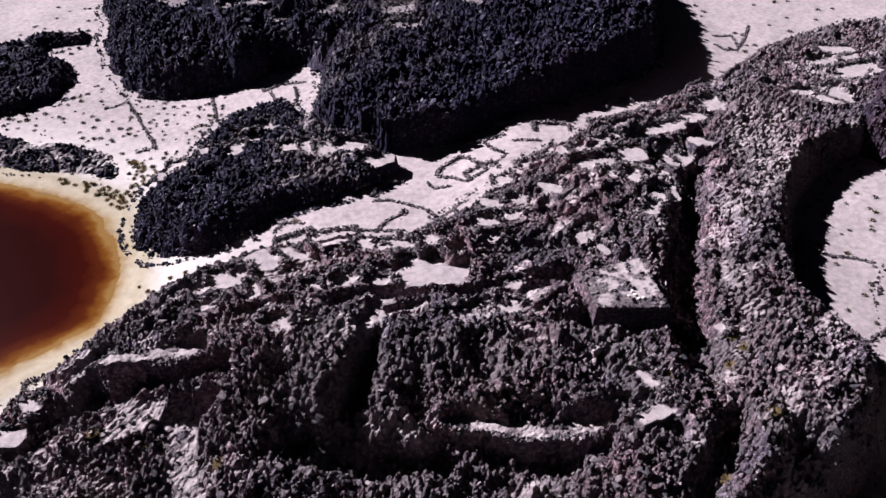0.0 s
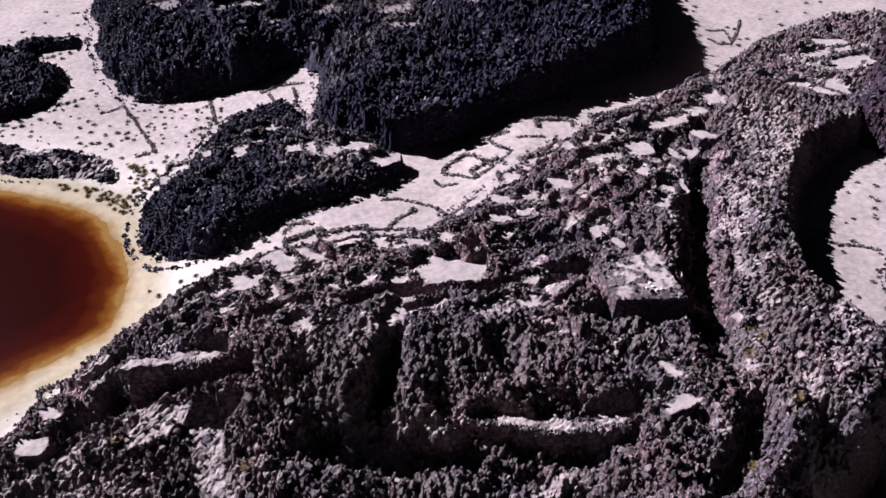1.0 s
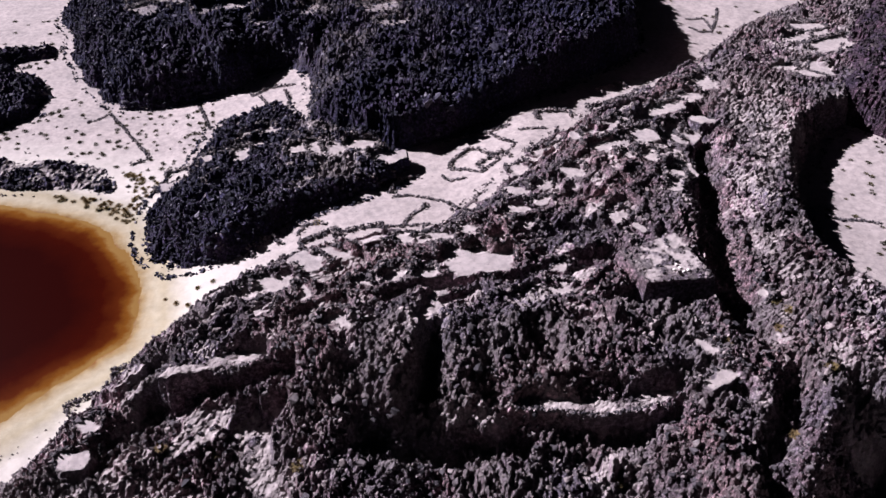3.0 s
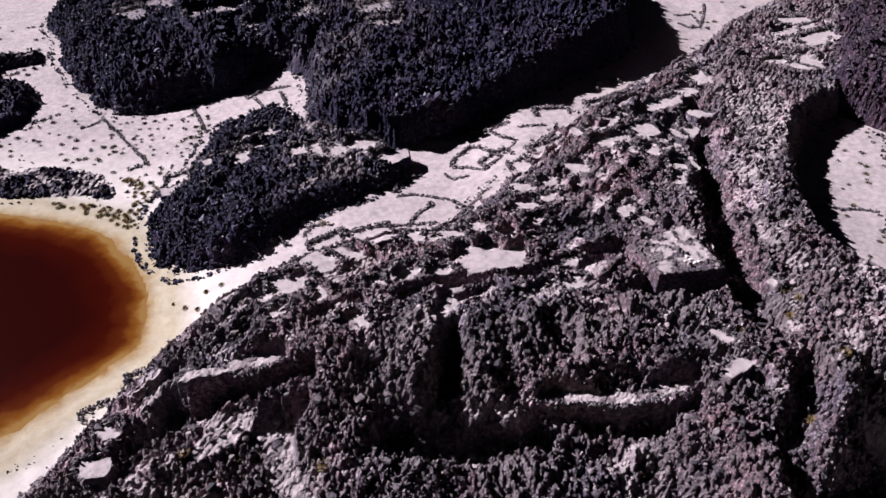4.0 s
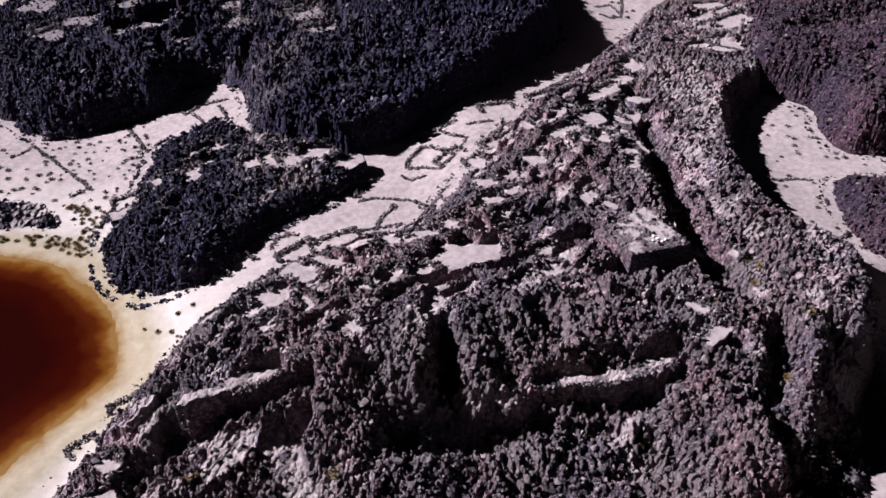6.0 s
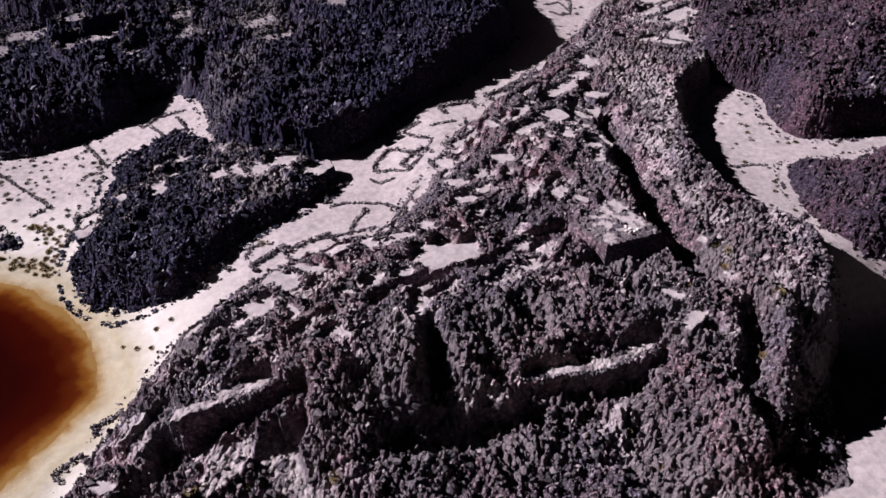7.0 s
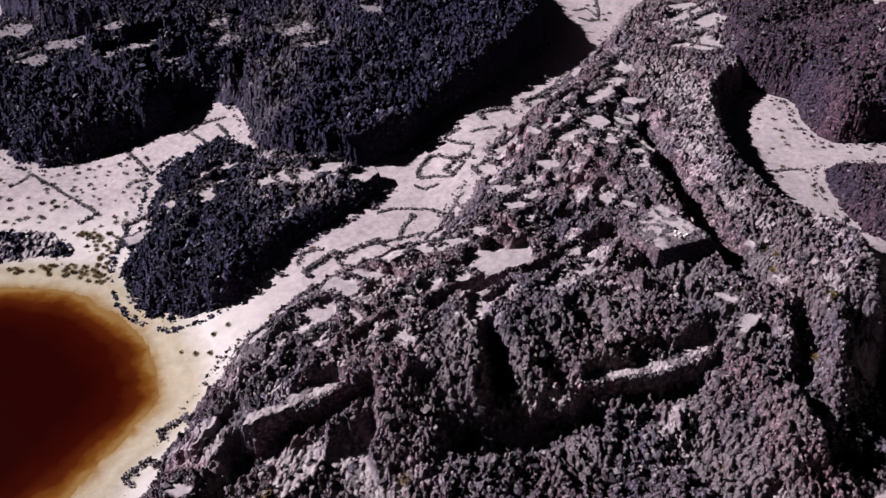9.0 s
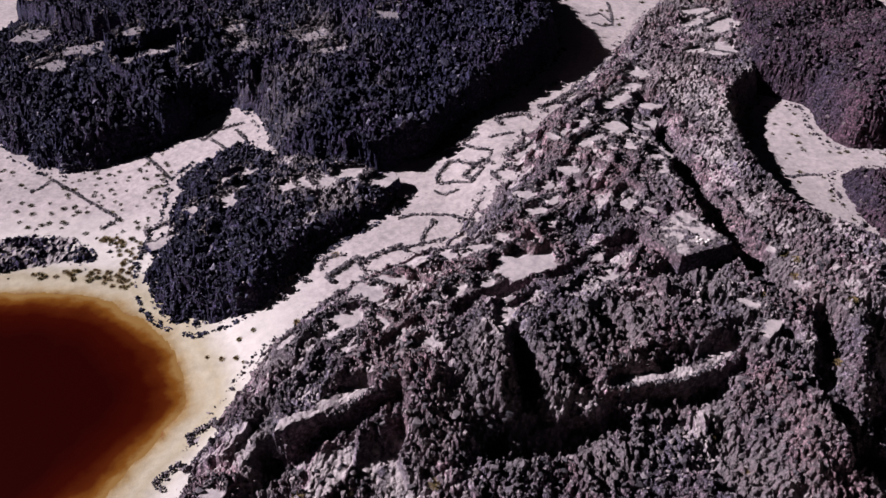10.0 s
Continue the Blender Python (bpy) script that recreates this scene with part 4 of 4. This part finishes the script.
rnd = random.Random(5)
SHAPES, CHIPS = [], []
for i in range(18):
    pts = []
    for j in range(15 if i < 9 else 9):
        v = Vector((rnd.gauss(0, 1), rnd.gauss(0, 1), rnd.gauss(0, 1))).normalized()
        v = Vector([math.copysign(abs(a) ** 0.6, a) for a in v]) * rnd.uniform(0.42, 0.56)
        pts.append((v.x, v.y * 0.85, v.z * 0.75))
    (SHAPES if i < 9 else CHIPS).append(hull(pts))


def heap(places, sizes, seed, squash=1.0, shapes=SHAPES):
    """Many stones as one set of points and triangles."""
    r = np.random.RandomState(seed)
    points, faces, total = [], [], 0
    kind = r.randint(0, len(shapes), len(places))
    for k, (v, f) in enumerate(shapes):
        m = kind == k
        c = int(m.sum())
        if not c:
            continue
        a, tilt = r.uniform(0, 6.283, c), r.normal(0, 0.35, c)
        s = sizes[m][:, None, None] * r.uniform(0.75, 1.25, (c, 1, 3))
        p = v[None] * s
        p[:, :, 2] *= squash
        ct, st = np.cos(tilt)[:, None], np.sin(tilt)[:, None]
        y, z = p[:, :, 1] * ct - p[:, :, 2] * st, p[:, :, 1] * st + p[:, :, 2] * ct
        ca, sa = np.cos(a)[:, None], np.sin(a)[:, None]
        q = np.stack([p[:, :, 0] * ca - y * sa, p[:, :, 0] * sa + y * ca, z], -1) + places[m][:, None, :]
        points.append(q.reshape(-1, 3))
        faces.append((f[None] + (total + np.arange(c) * len(v))[:, None, None]).reshape(-1, 3))
        total += c * len(v)
    return np.concatenate(points), np.concatenate(faces)


def scree(key, count, low, high, seed, name, label, mat=STONE, dusty=""):
    r = np.random.RandomState(seed)
    xs, ys = zip(*LAVA[key])
    x = r.uniform(max(min(xs), -100), min(max(xs), 110), count * 3)
    y = r.uniform(max(min(ys), 36), min(max(ys), 180), count * 3)
    z, sand, deep, pale = surface(key, x, y)
    light = pale > r.uniform(0.2, 0.8, len(x))
    ok = (deep > -1.2) & (r.uniform(0, 1, len(x)) > np.maximum(sand * 1.1, 0.7 * light))
    ok[np.nonzero(ok)[0][count:]] = False
    size = low * (high / low) ** (r.uniform(0, 1, len(x)) ** 2.2) * np.where(light, 0.8, 1.0)
    z = np.where(deep > -0.3, z, np.maximum(z, base(x, y)))
    # blocks that lodge on the steep faces
    gx, gy = r.normal(0, 0.35, len(x)), r.normal(0, 0.35, len(x))
    steep = np.zeros(len(x), bool)
    some = np.nonzero((deep > -0.5) & (deep < 9))[0][:count]
    drop = surface(key, x[some] + gx[some], y[some] + gy[some])[0] - z[some]
    steep[some] = drop > 0.7
    z[some] += np.where(drop > 0.7, drop * r.uniform(0.2, 0.8, len(some)), 0)
    ok |= steep
    for pick, m, words in ((ok & ~light, mat, label), (ok & light, STONE_PALE, dusty)):
        if pick.any():
            p, f = heap(np.stack([x, y, z + 0.12 * size], 1)[pick], size[pick], seed + 1, 1.0, CHIPS)
            tagged(new(name, mesh_of(name, p, f, m)), words, "rubble", kind="stuff")


scree("plateau", 46000, 0.17, 0.62, 11, "lava_rubble", "loose dark lava blocks scattered over the plateau", STONE, "small dusty pinkish-grey stones strewn over the old terraces")
scree("great", 12000, 0.28, 0.9, 13, "lava_rubble", "loose black lava blocks over the high hill", STONE_DARK)
scree("lobe", 8000, 0.25, 0.8, 15, "lava_rubble", "loose black lava blocks over the low lobe", STONE_DARK)
scree("dome", 6000, 0.3, 0.9, 17, "lava_rubble", "loose black lava blocks over the dome", STONE_DARK)
scree("saddle", 2500, 0.3, 0.9, 29, "lava_rubble", "loose black lava blocks over the ridge", STONE_DARK)
scree("west", 700, 0.4, 1.2, 19, "lava_rubble", "loose black lava blocks over the outcrop", STONE_DARK)
scree("patch", 500, 0.3, 0.9, 21, "lava_rubble", "loose dark stones among shrubs near the shore")
scree("east", 6000, 0.25, 0.8, 23, "lava_rubble", "loose purplish lava blocks over the hill", STONE_RED)
scree("islet", 3500, 0.22, 0.7, 25, "lava_rubble", "loose reddish lava blocks over the outcrop", STONE_RED)
scree("back", 4000, 0.3, 0.9, 27, "lava_rubble", "loose reddish lava blocks over the broad hill", STONE_RED)

STONES, BLACK_STONES, RED_STONES = [], [], []
for i, (v, f) in enumerate(SHAPES):
    STONES.append(mesh_of("stone", v, f, STONE))
    BLACK_STONES.append(mesh_of("stone", v, f, STONE_DARK))
    RED_STONES.append(mesh_of("stone", v, f, STONE_RED))


def dry_wall(lines, high, seed):
    """The places and sizes of the stones of a dry wall along lines, above its foot."""
    r = np.random.RandomState(seed)
    places, sizes = [], []
    for (ax, ay), (bx, by) in lines:
        long = math.hypot(bx - ax, by - ay)
        steps = max(2, int(long / 0.16))
        nx, ny = -(by - ay) / max(long, 0.1), (bx - ax) / max(long, 0.1)
        for i in range(steps + 1):
            t = i / steps
            if r.uniform() < 0.04:
                continue
            for course in range(max(1, int(round(high / 0.38 + r.uniform(-0.7, 0.5))))):
                side = 0.14 * (-1) ** i + r.normal(0, 0.05)
                places.append((ax + (bx - ax) * t + nx * side, ay + (by - ay) * t + ny * side, course * 0.3))
                sizes.append(r.uniform(0.24, 0.5))
    return np.array(places), np.array(sizes)


def raise_wall(name, label, group, p, s, seed, apart):
    """The wall itself; apart: each stone is a piece of its own."""
    r = np.random.RandomState(seed)
    root = new(name)
    root.location = (float(p[:, 0].mean()), float(p[:, 1].mean()), float(p[:, 2].min()))
    tagged(root, label, "stone wall", group)
    mid = np.array(root.location)
    if apart:
        for q, size in zip(p - mid, s):
            ob = new("stone", STONES[r.randint(len(STONES))])
            ob.parent = root
            ob.location = q
            ob.rotation_euler = (r.normal(0, 0.3), r.normal(0, 0.3), r.uniform(0, 6.283))
            ob.scale = (size * r.uniform(0.85, 1.3), size, size * r.uniform(0.7, 0.95))
    else:
        v, f = heap(p - mid, s, seed + 1, 0.85)
        ob = tagged(new("stonework", mesh_of("stonework", v, f, STONE)), kind="stuff")
        ob.parent = root


TODO = []
for i, (ax, ay, bx, by, wide) in enumerate(PLOTS):
    long = math.hypot(bx - ax, by - ay)
    ux, uy = (bx - ax) / long, (by - ay) / long
    e, w = 0.5, wide / 2 + 0.5
    a = (ax - ux * e, ay - uy * e)
    b = (bx + ux * e, by + uy * e)
    c = (bx + ux * e - uy * w, by + uy * e + ux * w)
    d = (ax - ux * e - uy * w, ay - uy * e + ux * w)
    TODO.append(("stone_enclosure", "low dark dry-stone wall bent round a sandy floor", "stone enclosures on the lava",
                 *dry_wall([(b, c), (c, d), (d, a)], 0.7, 300 + i), 300 + i, (ay + by) / 2 < 78))
for i, (high, line) in enumerate(WALLS):
    TODO.append(("dry_stone_wall", "low dry-stone wall of dark lava across pale sand", "walls across the sand", *dry_wall(list(zip(line, line[1:])), 0.75 * high, 500 + i), 500 + i, False))
every = np.concatenate([job[3] for job in TODO])
under = land(every[:, 0].copy(), every[:, 1].copy())
under = np.minimum(under, smooth_top(every[:, 0], every[:, 1]) + 0.4) + 0.08
start = 0
for name, label, group, p, s, seed, apart in TODO:
    p[:, 2] += under[start:start + len(p)]
    start += len(p)
    raise_wall(name, label, group, p, s, seed, apart)

# large blocks, one by one
def strew(key, count, x0, x1, y0, y1, low, high, seed):
    r = np.random.RandomState(seed)
    x, y = r.uniform(x0, x1, count * 4), r.uniform(y0, y1, count * 4)
    z, sand, deep, pale = surface(key, x, y)
    for j in np.nonzero((deep > 0.8) & (sand < 0.25) & (pale < 0.8))[0][:count]:
        ob = new("boulder", (BLACK_STONES if key in ("lobe", "great", "dome", "west", "saddle", "patch") else STONES if key == "plateau" else RED_STONES)[r.randint(len(STONES))])
        ob.parent = BODIES[key]
        size = r.uniform(low, high)
        ob.location = (x[j], y[j], z[j] + 0.1)
        ob.rotation_euler = (r.normal(0, 0.4), r.normal(0, 0.4), r.uniform(0, 6.283))
        ob.scale = (size * r.uniform(0.8, 1.2), size, size * r.uniform(0.8, 1.1))


strew("plateau", 280, -44, 40, 41, 64, 0.55, 1.1, 77)
strew("lobe", 90, -42, -10, 84, 120, 0.7, 1.3, 78)
strew("great", 80, -20, 40, 106, 140, 0.9, 1.6, 79)
strew("dome", 60, -60, -24, 126, 150, 0.9, 1.5, 80)
strew("patch", 40, -66, -50, 105, 117, 0.5, 1.0, 81)
strew("west", 30, -84, -65, 126, 144, 0.8, 1.3, 82)
strew("islet", 40, 51, 75, 57, 77, 0.6, 1.2, 83)
strew("east", 50, 62, 90, 81, 108, 0.8, 1.4, 84)
strew("back", 40, 68, 100, 108, 130, 0.8, 1.4, 85)


# ---- plants ----
def tuft(name, blades, long, wide, spreading, mat, seed):
    r = random.Random(seed)
    points, faces = [], []
    for i in range(blades):
        a, out = r.uniform(0, 6.283), r.uniform(0.1, spreading)
        root = Vector((math.cos(a), math.sin(a), 0)) * r.uniform(0, 0.34)
        way = Vector((math.cos(a) * out, math.sin(a) * out, 1)).normalized() * long * r.uniform(0.6, 1.0)
        side = Vector((-math.sin(a), math.cos(a), 0)) * wide
        k = len(points)
        points += [root - side, root + side, root + way * 0.6 + side * 0.8, root + way - Vector((0, 0, 0.12 * long * out)), root + way * 0.6 - side * 0.8]
        faces += [(k, k + 1, k + 2), (k, k + 2, k + 4), (k + 4, k + 2, k + 3)]
    return mesh_of(name, points, faces, mat)


TUFTS = [tuft("grass_tuft", 220, 0.5, 0.022, 2.4, GRASS, s) for s in (1, 2, 3)]
BUSHES = [tuft("shrub", 55, 0.5, 0.06, 2.6, LEAF, s) for s in (4, 5, 6)]


def plant(kinds, name, label, x, y, size, r, group):
    z = land(x.copy(), y.copy())
    for px, py, pz, k in zip(x, y, z, size):
        ob = new(name, kinds[r.randint(len(kinds))])
        ob.location, ob.rotation_euler, ob.scale = (px, py, pz - 0.04), (0, 0, r.uniform(0, 6.283)), (k, k, k * r.uniform(0.8, 1.1))
        tagged(ob, label, "plant", group)


def sow(count, x0, x1, y0, y1, seed, test, kinds, name, label, group, low, high):
    r = np.random.RandomState(seed)
    x, y = r.uniform(x0, x1, count * 12), r.uniform(y0, y1, count * 12)
    ok = test(x, y)
    for outline in LAVA.values():
        ok &= within(x, y, outline) < -0.8
    j = np.nonzero(ok)[0][:count]
    plant(kinds, name, label, x[j], y[j], r.uniform(low, high, len(j)), r, group)


anywhere = lambda x, y: shore_gap(x, y) > 8
sow(150, -74, -36, 102, 137, 1, anywhere, BUSHES, "shrub", "small dark dry shrub on pale sand", "shrubs on the sand", 0.5, 1.0)
sow(25, -85, -62, 148, 172, 2, anywhere, BUSHES, "shrub", "small dark dry shrub on pale sand", "shrubs on the sand", 0.6, 1.1)
sow(38, 44, 68, 58, 104, 3, anywhere, BUSHES, "shrub", "small dark dry shrub on the sand basin", "shrubs on the sand", 0.5, 0.9)
sow(25, 48, 75, 134, 160, 4, anywhere, BUSHES, "shrub", "small dark dry shrub on pale sand", "shrubs on the sand", 0.7, 1.2)
sow(110, -66, -36, 86, 122, 5, lambda x, y: (shore_gap(x, y) > 3.2) & (shore_gap(x, y) < 13), TUFTS, "grass_tuft", "yellow bunch grass near the salty shore", "grass near the shore", 0.5, 1.0)
sow(8, -44, -28, 76, 92, 6, lambda x, y: shore_gap(x, y) > 4, TUFTS, "grass_tuft", "yellow-green bunch grass on salt", "grass near the shore", 0.5, 0.9)
for x, y in TUFTS_AT:
    plant(TUFTS, "grass_tuft", "yellow-green bunch grass among lava stones", np.array([x]), np.array([y]), np.array([1.1]), np.random.RandomState(int(abs(x) * 10)), "grass on the lava")

# pale stones on the platform's floor
PALE, n, l, b = material("pale stone", 0.85)
l.new(ramp(n, l, noise_node(n, l, 6.0, 6), (0.35, (0.4, 0.36, 0.34)), (0.65, (0.62, 0.58, 0.55))), b.inputs["Base Color"])
for i, (x, y) in enumerate(PALE_AT):
    v, f = SHAPES[i]
    ob = tagged(new("pale_stone", mesh_of("pale_stone", v, f, PALE)), "small pale stone lying on the platform floor", "stone", "pale stones on the platform")
    ob.location = (x, y, float(land(np.array([x]), np.array([y]))[0]) + 0.1)
    ob.scale = (0.5, 0.42, 0.4)
